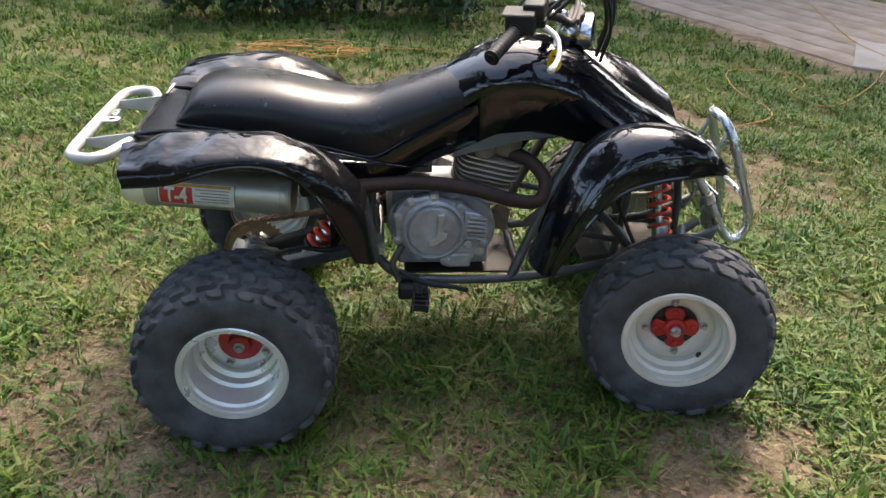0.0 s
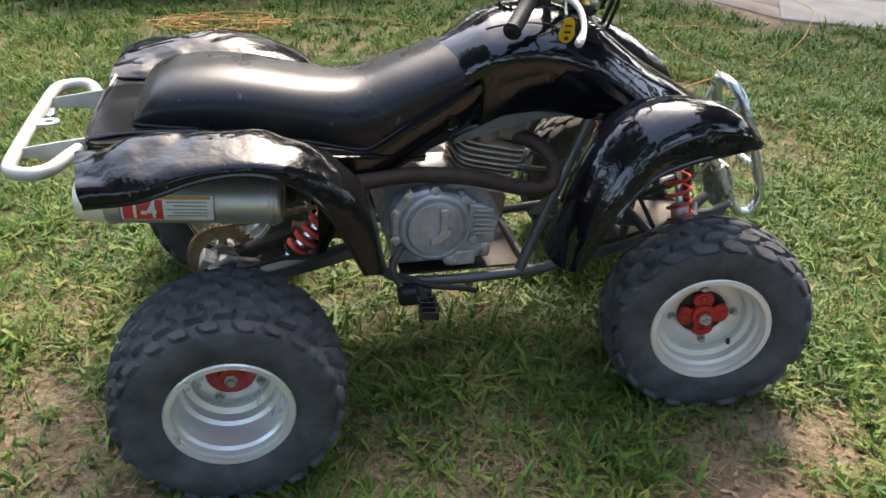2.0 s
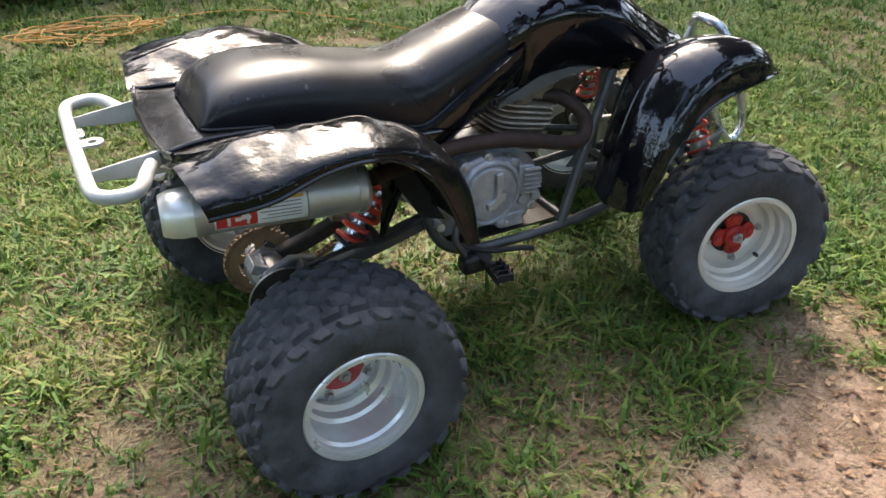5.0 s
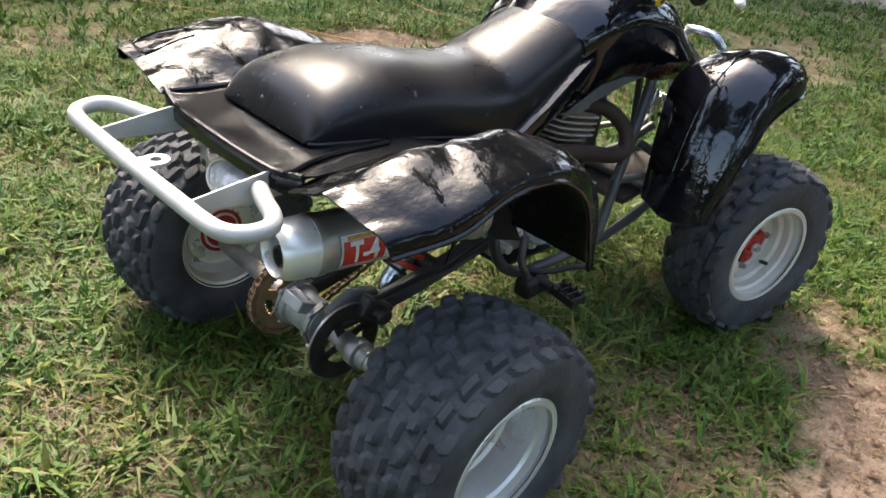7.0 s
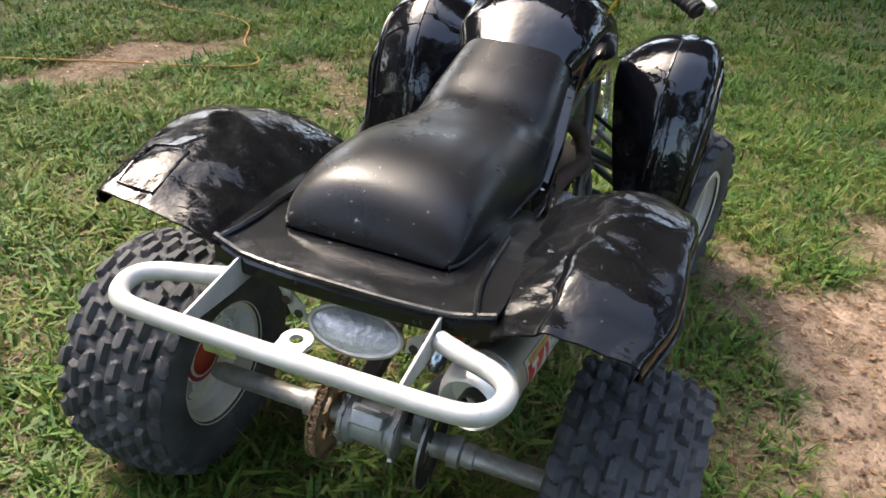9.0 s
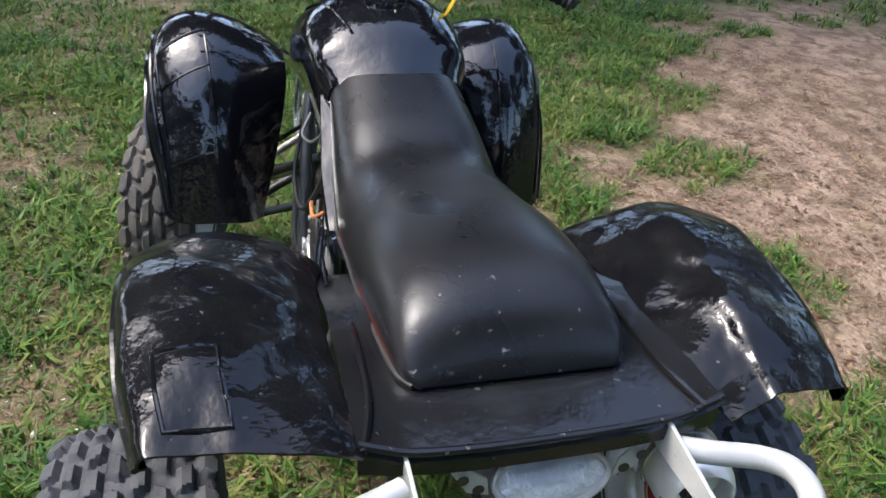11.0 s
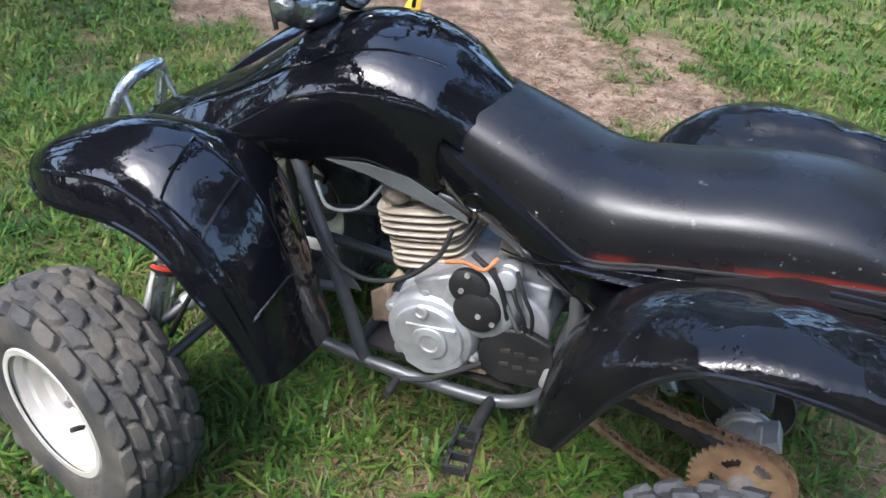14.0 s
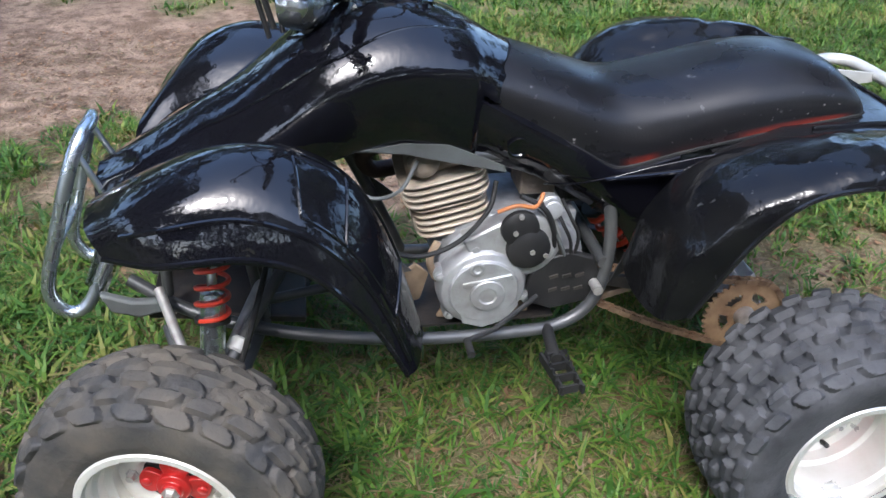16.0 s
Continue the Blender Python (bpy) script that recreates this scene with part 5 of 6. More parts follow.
# -- exhaust --
exhaust = group_part("exhaust", quad, "rusty header pipe with a brushed silencer")
tube_part("header_pipe", [(0.74, -0.055, 0.66), (0.81, -0.10, 0.645), (0.855, -0.14, 0.595), (0.835, -0.165, 0.545), (0.76, -0.172, 0.548), (0.62, -0.165, 0.585), (0.46, -0.16, 0.60), (0.30, -0.19, 0.60), (0.20, -0.24, 0.615), (0.15, -0.27, 0.625)], 0.021, "rust", exhaust, 14, 90, "rust-brown header pipe")
can0, can1 = Vector((0.132, -0.284, 0.614)), Vector((-0.263, -0.240, 0.628))
cdir = (can1 - can0).normalized()
cb = bmesh.new()
add_lathe(cb, [(0, 0.025), (0.004, 0.050), (0.012, 0.056), (0.016, 0.057), (0.020, 0.0555), (0.375, 0.0555), (0.379, 0.058), (0.395, 0.058), (0.398, 0.0555)], can0, can1, 40)
can = part("silencer", cb, "can", exhaust, "brushed metal silencer can")
tip = bmesh.new()
add_lathe(tip, [(0.397, 0.0565), (0.420, 0.0565), (0.444, 0.053), (0.460, 0.047), (0.464, 0.043), (0.458, 0.040), (0.430, 0.039), (0.428, 0.022)], can0, can1, 36)
part("end_cap", tip, "alu", can, "polished tapered end cap")
outlet = bmesh.new()
add_lathe(outlet, [(0.400, 0.020), (0.452, 0.020), (0.452, 0.016), (0.402, 0.016), (0.401, 0.002)], can0 + Vector((0, 0, -0.010)), can1 + Vector((0, 0, -0.010)), 24)
part("outlet", outlet, "darksteel", can, "dark outlet pipe")
strap = bmesh.new()
add_lathe(strap, [(0.02, 0.056), (0.02, 0.060), (0.034, 0.060), (0.034, 0.056)], can0, can1, 36, close=True)
add_box(strap, can0 + cdir * 0.027 + Vector((0, 0.03, 0.07)), (0.014, 0.03, 0.05))
part("strap", strap, "steel", can)


def on_can(along, angle, lift=0.0006):
    """A point on the silencer's skin: angle 0 faces out to the right, rising with it."""
    up = Vector((0, 0, 1)) - cdir * cdir.z
    up.normalize()
    outw = up.cross(cdir)
    if outw.y > 0:
        outw = -outw
    r = 0.0555 + lift
    return can0 + cdir * along + r * (math.cos(angle) * outw + math.sin(angle) * up)


def can_patch(name, a0, a1, q0, q1, mat, parent, lift, label=""):
    bm = bmesh.new()
    add_grid(bm, [[on_can(a0 + (a1 - a0) * i / 6, q0 + (q1 - q0) * j / 10, lift) for j in range(11)] for i in range(7)])
    return part(name, bm, mat, parent, label)


can_patch("label", 0.155, 0.358, -0.54, 0.62, "white", can, 0.0008, "white sticker with red and amber print")
can_patch("label_border", 0.151, 0.362, -0.58, 0.66, "print", can, 0.0004)
can_patch("label_red", 0.266, 0.354, -0.48, 0.42, "labelred", can, 0.0013)
can_patch("label_amber", 0.162, 0.345, 0.44, 0.58, "labelorange", can, 0.0014)
for k in range(5):
    can_patch("print_bar", 0.168, 0.258 - 0.014 * (k % 2), 0.31 - 0.15 * k, 0.36 - 0.15 * k, "print", can, 0.0013)
txt = bpy.data.curves.new("lettering", "FONT")
txt.body, txt.size, txt.align_x, txt.align_y, txt.extrude = "T-4", 0.043, "CENTER", "CENTER", 0.0003
txt.offset = 0.0012
tob = new("label_lettering", txt)
deps = bpy.context.evaluated_depsgraph_get()
tme = bpy.data.meshes.new_from_object(tob.evaluated_get(deps))
bpy.data.objects.remove(tob)
tbm = bmesh.new()
tbm.from_mesh(tme)
bmesh.ops.triangulate(tbm, faces=tbm.faces)
bmesh.ops.subdivide_edges(tbm, edges=tbm.edges[:], cuts=4, use_grid_fill=True)
tbm.to_mesh(tme)
tbm.free()
for v in tme.vertices:
    v.co = on_can(0.310 - v.co.x * 0.98, -0.03 + v.co.y * 1.35 / 0.0555, 0.0022 + v.co.z)
tme.materials.clear()
tme.materials.append(M["white"])
tob = new("label_lettering", tme)
tob.parent = can
tob["label"] = "white T-4 lettering"

# -- rear suspension and drive --
rear = group_part("rear_axle", quad, "steel rear axle with carrier, sprocket and brake disc")
ax = bmesh.new()
add_lathe(ax, [(0, 0.016), (0.02, 0.022), (0.26, 0.022), (0.27, 0.026), (0.33, 0.026), (0.34, 0.022), (0.54, 0.022), (0.55, 0.026), (0.61, 0.026), (0.62, 0.022), (0.84, 0.022), (0.86, 0.016)], (REAR_X, -0.43, AXLE_Z), (REAR_X, 1, AXLE_Z), 24)
part("axle_shaft", ax, "steel", rear)
ca = bmesh.new()
add_lathe(ca, [(0, 0.040), (0.006, 0.052), (0.03, 0.052), (0.032, 0.046), (0.105, 0.046), (0.107, 0.055), (0.13, 0.055), (0.136, 0.040)], (REAR_X, -0.035, AXLE_Z), (REAR_X, 1, AXLE_Z), 32)
add_box(ca, (REAR_X - 0.035, 0.03, 0.285), (0.05, 0.07, 0.03), (0, 30, 0))
carrier = part("bearing_carrier", ca, "case_bright", rear, "worn grey bearing carrier", bevel=0.003)
pl = bmesh.new()
add_box(pl, (REAR_X - 0.030, 0.045, AXLE_Z + 0.042), (0.045, 0.062, 0.012), (0, -40, 0))
part("pale_plate", pl, "whitebar", carrier, "pale worn plate", bevel=0.003)
for dy in (-0.028, 0.088):
    cr = bmesh.new()
    add_lathe(cr, [(0, 0.040), (0, 0.058), (0.010, 0.058), (0.010, 0.040)], (REAR_X, dy, AXLE_Z), (REAR_X, dy + 1, AXLE_Z), 28, close=True)
    for k in range(8):
        t8 = 2 * math.pi * k / 8
        add_box(cr, (REAR_X + 0.060 * math.cos(t8), dy + 0.005, AXLE_Z + 0.060 * math.sin(t8)), (0.008, 0.010, 0.012), (0, -math.degrees(t8), 0))
    part("lock_ring", cr, "steel", carrier)
br = bmesh.new()
add_plate(br, [(REAR_X - 0.045, -0.062, AXLE_Z + 0.03), (REAR_X - 0.035, -0.062, AXLE_Z + 0.085), (REAR_X + 0.03, -0.062, AXLE_Z + 0.115), (REAR_X + 0.10, -0.062, AXLE_Z + 0.10), (REAR_X + 0.11, -0.062, AXLE_Z + 0.06), (REAR_X + 0.04, -0.062, AXLE_Z + 0.035)], (0, -1, 0), 0.028)
part("caliper_bracket", br, "heat", carrier, "grey cast caliper bracket", bevel=0.006)
for y0, r0, w0 in ((-0.165, 0.034, 0.03), (-0.195, 0.026, 0.03), (0.165, 0.030, 0.03)):
    co_ = bmesh.new()
    add_lathe(co_, [(0, r0 * 0.8), (0.003, r0), (w0 - 0.003, r0), (w0, r0 * 0.8)], (REAR_X, y0, AXLE_Z), (REAR_X, y0 + 1, AXLE_Z), 24)
    part("collar", co_, "steel", rear)


def toothed(bm, c, r, teeth, depth, thick, holes=0):
    out = []
    for k in range(teeth * 4):
        a = 2 * math.pi * k / (teeth * 4)
        q = r + (depth if k % 4 in (1, 2) else 0)
        out.append((q * math.cos(a), q * math.sin(a)))
    rows = [[(c[0] + x * f, c[1] + t, c[2] + z * f) for x, z in out] for f, t in ((0.62, 0), (1, 0), (1, thick), (0.62, thick))]
    add_grid(bm, rows, wrap_u=True, wrap_v=True)
    add_lathe(bm, [(0, r * 0.24), (0, r * 0.42), (thick, r * 0.42), (thick, r * 0.24)], (c[0], c[1], c[2]), (c[0], c[1] + 1, c[2]), 28, close=True)
    for k in range(5):
        a = 2 * math.pi * k / 5 + 0.3
        add_box(bm, (c[0] + r * 0.53 * math.cos(a), c[1] + thick / 2, c[2] + r * 0.53 * math.sin(a)), (r * 0.30, thick * 0.98, r * 0.26), (0, -math.degrees(a), 0))


spk = bmesh.new()
SPR = (REAR_X, 0.128, AXLE_Z)
toothed(spk, SPR, 0.098, 38, 0.008, 0.006)
part("sprocket", spk, "sprocket", rear, "tan rusty rear sprocket")
ch = bmesh.new()
fx, fz, fr, rr = 0.43, 0.405, 0.036, 0.100
run = [(REAR_X - rr * math.sin(a), AXLE_Z + rr * math.cos(a)) for a in np.linspace(0.12, math.pi - 0.10, 26)]
run = [(fx, fz + fr)] + [(fx + (REAR_X - fx) * t, fz + fr + (AXLE_Z + rr - fz - fr) * t - 0.012 * math.sin(math.pi * t)) for t in np.linspace(0.03, 0.97, 30)] + run
run += [(REAR_X + (fx - REAR_X) * t, AXLE_Z - rr + (fz - fr - AXLE_Z + rr) * t - 0.016 * math.sin(math.pi * t)) for t in np.linspace(0.03, 1, 30)] + [(fx + fr * math.sin(a), fz - fr * math.cos(a)) for a in np.linspace(0.3, math.pi - 0.3, 7)]
run = np.array([(x, 0.131, z) for x, z in run])
seg = np.r_[0, np.cumsum(np.linalg.norm(np.diff(np.vstack([run, run[:1]]), axis=0), axis=1))]
loop = np.vstack([run, run[:1]])
for k in range(int(seg[-1] / 0.0159)):
    d = k * 0.0159
    p = [np.interp(d, seg, loop[:, i]) for i in range(3)]
    q = [np.interp((d + 0.0159) % seg[-1], seg, loop[:, i]) for i in range(3)]
    ang = -math.degrees(math.atan2(q[2] - p[2], q[0] - p[0]))
    mid = [(a + b) / 2 for a, b in zip(p, q)]
    wide = 0.0065 if k % 2 else 0.0095
    for e in (-1, 1):
        add_box(ch, (mid[0], mid[1] + e * wide, mid[2]), (0.021, 0.0022, 0.013), (0, ang, 0))
    add_tube(ch, [(p[0], p[1] - 0.010, p[2]), (p[0], p[1] + 0.010, p[2])], 0.0045, 6)
part("chain", ch, "chain", rear, "rusty drive chain", smooth=False)
dk = bmesh.new()
add_lathe(dk, [(0, 0.055), (0, 0.098), (0.004, 0.098), (0.004, 0.055)], (REAR_X, -0.100, AXLE_Z), (REAR_X, 1, AXLE_Z), 48, close=True)
for k in range(36):
    a = 2 * math.pi * k / 36
    q = 0.068 + 0.010 * (k % 3)
    add_lathe(dk, [(0, 0.0035), (0.0056, 0.0035)], (REAR_X + q * math.cos(a), -0.1008, AXLE_Z + q * math.sin(a)), (REAR_X + q * math.cos(a), 1, AXLE_Z + q * math.sin(a)), 8)
for k in range(4):
    a = 2 * math.pi * k / 4 + 0.4
    add_box(dk, (REAR_X + 0.042 * math.cos(a), -0.098, AXLE_Z + 0.042 * math.sin(a)), (0.05, 0.004, 0.022), (0, -math.degrees(a), 0))
bd = part("brake_disc", dk, "darksteel", rear, "drilled rear brake disc")
ed = bmesh.new()
add_lathe(ed, [(-0.001, 0.0965), (-0.001, 0.0992), (0.005, 0.0992), (0.005, 0.0965)], (REAR_X, -0.100, AXLE_Z), (REAR_X, 1, AXLE_Z), 48, close=True)
part("disc_edge", ed, "disc", bd, "bright edge ring")
cp = bmesh.new()
add_box(cp, (REAR_X + 0.075, -0.098, 0.302), (0.09, 0.05, 0.05), (0, 35, 0))
add_lathe(cp, [(0, 0.022), (0.03, 0.021), (0.034, 0.012)], (REAR_X + 0.075, -0.12, 0.302), (REAR_X + 0.075, -1, 0.302), 20)
part("brake_caliper", cp, "darksteel", rear, bevel=0.006)
tube_part("brake_hose", [(REAR_X + 0.06, -0.11, 0.33), (0.12, -0.16, 0.385), (0.22, -0.15, 0.375), (0.34, -0.16, 0.42)], 0.007, "matte", rear, 8, 24)

swing = group_part("swingarm", quad, "dark painted swingarm")
for s in (1, -1):
    sb = bmesh.new()
    pts = [(0.37, s * 0.115, 0.385), (0.24, s * 0.105, 0.345), (0.10, s * 0.085, 0.30), (REAR_X, s * 0.072 + 0.03, 0.25)]
    add_tube(sb, pts, 0.027, 4, 20, flat=0.8)
    part("arm", sb, "frame" if s < 0 else "darksteel", swing, smooth=False, bevel=0.004)
tube_part("cross_tube", [(0.22, -0.10, 0.34), (0.22, 0.10, 0.34)], 0.022, "darksteel", swing, 14)
tube_part("pivot_bolt", [(0.365, -0.20, 0.395), (0.365, 0.20, 0.395)], 0.012, "steel", swing, 12)
sg2 = bmesh.new()
add_box(sg2, (0.24, 0.085, 0.325), (0.18, 0.035, 0.018), (0, 16, 0))
part("chain_slider", sg2, "dirtmetal", swing, bevel=0.003)


def coil(name, p0, p1, r, turns, wire, mat, parent, label):
    bm = bmesh.new()
    a, b = Vector(p0), Vector(p1)
    d = (b - a).normalized()
    u = d.orthogonal().normalized()
    w = d.cross(u)
    n = int(turns * 16)
    add_tube(bm, [a + (b - a) * k / n + r * (math.cos(2 * math.pi * turns * k / n) * u + math.sin(2 * math.pi * turns * k / n) * w) for k in range(n + 1)], wire, 8)
    return part(name, bm, mat, parent, label)


def shock(p0, p1, r, turns, wire, mat, label, low=0.22):
    """Damper body below, rod above, with the coil spring round both."""
    s = group_part("shock_absorber", quad, label)
    a, b = Vector(p0), Vector(p1)
    L = (b - a).length
    body = bmesh.new()
    add_lathe(body, [(0, 0.012), (0.01, 0.02), (0.03, 0.024), (L * 0.55, 0.024), (L * 0.56, 0.010), (L * 0.95, 0.010), (L, 0.016)], a, b, 20)
    part("damper", body, "polish", s, "silver damper body")
    coil("spring", a + (b - a) * low, a + (b - a) * 0.92, r, turns, wire, mat, s, "red coil spring")
    for f in (low - 0.02, 0.93):
        c = bmesh.new()
        add_lathe(c, [(0, r * 0.5), (0, r * 1.12), (0.008, r * 1.12), (0.008, r * 0.5)], a + (b - a) * f, b, 24, close=True)
        part("spring_seat", c, "matte", s)
    return s


shock((0.115, -0.03, 0.275), (0.315, -0.03, 0.50), 0.037, 6.5, 0.0075, "orange", "red rear shock absorber")
for s in (1, -1):
    shock((1.195, s * 0.325, 0.335), (1.165, s * 0.215, 0.66), 0.031, 5.5, 0.0050, "orange", "red front shock absorber", 0.40)
    arm = group_part("front_arm", quad, "dark tubular front suspension arms")
    for x0, x1 in ((1.10, 1.20), (1.31, 1.22)):
        tube_part("lower_tube", mirrored(s, [(x0, 0.11, 0.325), (x1, 0.36, 0.225)]), 0.013, "frame", arm)
        tube_part("upper_tube", mirrored(s, [(x0, 0.125, 0.435), (x1, 0.345, 0.335)]), 0.011, "steel", arm)
    kn = bmesh.new()
    add_tube(kn, mirrored(s, [(1.205, 0.350, 0.345), (1.21, 0.362, 0.27), (1.21, 0.365, 0.215)]), 0.020, 10, 8)
    add_lathe(kn, [(0, 0.03), (0.05, 0.028)], (1.212, s * 0.355, 0.264), (1.212, s * 2, 0.264), 16)
    part("knuckle", kn, "steel", arm)
    tube_part("tie_rod", mirrored(s, [(1.02, 0.10, 0.505), (1.09, 0.20, 0.440), (1.175, 0.325, 0.355)]), 0.013, "frame", arm)
    bh = bmesh.new()
    add_lathe(bh, [(0, 0.017), (0.004, 0.021), (0.026, 0.021), (0.03, 0.017)], (1.135, s * 0.266, 0.396), (1.175, s * 0.325, 0.355), 12)
    part("rod_boot", bh, "whitebar", arm)
    tube_part("brake_hose", mirrored(s, [(1.05, 0.12, 0.60), (1.08, 0.22, 0.52), (1.12, 0.30, 0.42), (1.16, 0.33, 0.32)]), 0.006, "matte", arm, 8, 24)
    peg = bmesh.new()
    add_tube(peg, mirrored(s, [(0.47, 0.185, 0.292), (0.475, 0.25, 0.285), (0.475, 0.29, 0.285)]), 0.014, 10, 10)
    fp = part("footpeg", peg, "matte", quad, "black toothed footpeg")
    plate = bmesh.new()
    teeth, span = (6, 0.12) if s > 0 else (4, 0.084)
    for e in (-0.022, 0.022):
        add_box(plate, (0.478 + e, s * (0.275 + span / 2), 0.288), (0.006, span, 0.022), (0, 0, s * 8))
        for k in range(teeth):
            add_box(plate, (0.478 + e, s * (0.285 + 0.02 * k), 0.303), (0.006, 0.009, 0.012), (0, 0, s * 8), 0.5)
    for k in range(4):
        add_box(plate, (0.478, s * (0.279 + (span - 0.012) / 3 * k), 0.288), (0.044, 0.006, 0.020), (0, 0, s * 8))
    part("tread", plate, "matte", fp, smooth=False)
tube_part("brake_pedal", [(0.42, -0.205, 0.33), (0.50, -0.225, 0.30), (0.585, -0.245, 0.295), (0.62, -0.27, 0.298)], 0.008, "matte", quad, 8, 20, "black foot brake pedal")
fb = bmesh.new()
add_box(fb, (0.462, -0.215, 0.270), (0.09, 0.05, 0.05))
part("peg_bracket", fb, "matte", quad, bevel=0.01)

# -- tail light --
tail = group_part("tail_light", quad, "oval tail light on a pierced bracket")
ov = bmesh.new()
rows = []
for i in range(9):
    q = i / 8
    rows.append([(-0.284 - 0.016 * (1 - q * q) + 0.020 * q * math.sin(a), 0.075 * q * math.cos(a) - 0.028, 0.668 + 0.026 * q * math.sin(a)) for a in (2 * math.pi * k / 36 for k in range(36))])
add_grid(ov, rows[1:], wrap_v=True)
ov.faces.new([v for v in ov.verts][:36])
part("reflector", ov, "frost", tail, "frosted clear oval lens", solid=0.003)
rg = bmesh.new()
add_tube(rg, [(-0.284 + 0.022 * math.sin(a), 0.078 * math.cos(a) - 0.028, 0.668 + 0.029 * math.sin(a)) for a in (2 * math.pi * k / 48 for k in range(48))], 0.005, 8, closed=True)
part("bezel", rg, "steel", tail)
for s in (1, -1):
    bk = bmesh.new()
    add_plate(bk, [(-0.282, s * 0.085 - 0.028, 0.655), (-0.282, s * 0.115 - 0.028, 0.665), (-0.272, s * 0.145 - 0.028, 0.71), (-0.272, s * 0.150 - 0.028, 0.75), (-0.272, s * 0.125 - 0.028, 0.75), (-0.272, s * 0.12 - 0.028, 0.70), (-0.282, s * 0.09 - 0.028, 0.685)], (-1, 0, 0), 0.003)
    part("bracket", bk, "whitebar", tail, "grey pierced bracket", smooth=False)
    for k in range(2):
        hl = bmesh.new()
        add_lathe(hl, [(0, 0.008), (0.001, 0.008)], (-0.2855, s * (0.10 + 0.022 * k) - 0.028, 0.668 + 0.02 * k), (-2, s * (0.10 + 0.022 * k) - 0.028, 0.668 + 0.02 * k), 14)
        part("hole", hl, "darksteel", tail, smooth=False)
ln = bmesh.new()
add_lathe(ln, [(0, 0.03), (0.02, 0.03), (0.03, 0.02), (0.033, 0.005)], (-0.19, -0.095, 0.685), (-1, -0.095, 0.75), 24)
part("lens", ln, "lens", tail, "red round lens")
ub = bmesh.new()
add_box(ub, (-0.10, 0.03, 0.69), (0.22, 0.18, 0.09))
part("battery_box", ub, "matte", quad, "black battery box under the deck", bevel=0.012)
ec = bmesh.new()
add_box(ec, (-0.06, 0.18, 0.69), (0.10, 0.07, 0.06))
part("electrics_box", ec, "matte", quad, bevel=0.008)

# -- handlebar, turned with the wheels --
steer = group_part("handlebar", quad, "black handlebar with grips, levers and cables")
PIV = Matrix(((0.941, 0.322, -0.104, 0.943), (-0.3345, 0.9316, -0.142, 0.038), (0.051, 0.168, 0.984, 0.949), (0, 0, 0, 1))) @ Matrix.Diagonal((1, 1.15, 1, 1))
steer.matrix_basis = PIV


def hb(name, bm, mat, label="", **k):
    return part(name, bm, mat, steer, label, **k)


def hb_tube(name, pts, r, mat, smooth=0, label="", n=10):
    bm = bmesh.new()
    add_tube(bm, pts, r, n, smooth)
    return hb(name, bm, mat, label)


half = [(-0.145, 0.40, 0.165), (-0.115, 0.30, 0.178), (-0.085, 0.22, 0.185), (-0.035, 0.14, 0.155), (-0.010, 0.085, 0.115), (0, 0.05, 0.105)]
hb_tube("bar_tube", half + [(x, -y, z) for x, y, z in half[::-1]], 0.011, "matte", 70)
hb_tube("cross_brace", [(-0.045, 0.155, 0.160), (-0.045, -0.155, 0.160)], 0.008, "polish")
pad = bmesh.new()
add_tube(pad, [(-0.045, 0.105, 0.162), (-0.045, -0.105, 0.162)], 0.022, 16)
padp = hb("bar_pad", pad, "matte", "black crossbar pad with pale bars of print", bevel=0.004)
for k in range(4):
    pb = bmesh.new()
    add_box(pb, (-0.061, 0.062 - 0.040 * k, 0.176), (0.004, 0.030, 0.016), (0, 50, 0))
    part("print_bar", pb, "white", padp, smooth=False)
stem = bmesh.new()
add_lathe(stem, [(-0.12, 0.020), (0.07, 0.020), (0.075, 0.034), (0.11, 0.034)], (0.008, 0, 0), (-0.004, 0, 0.1), 20)
add_box(stem, (0, 0, 0.10), (0.038, 0.10, 0.022))
hb("stem", stem, "darksteel", bevel=0.004)
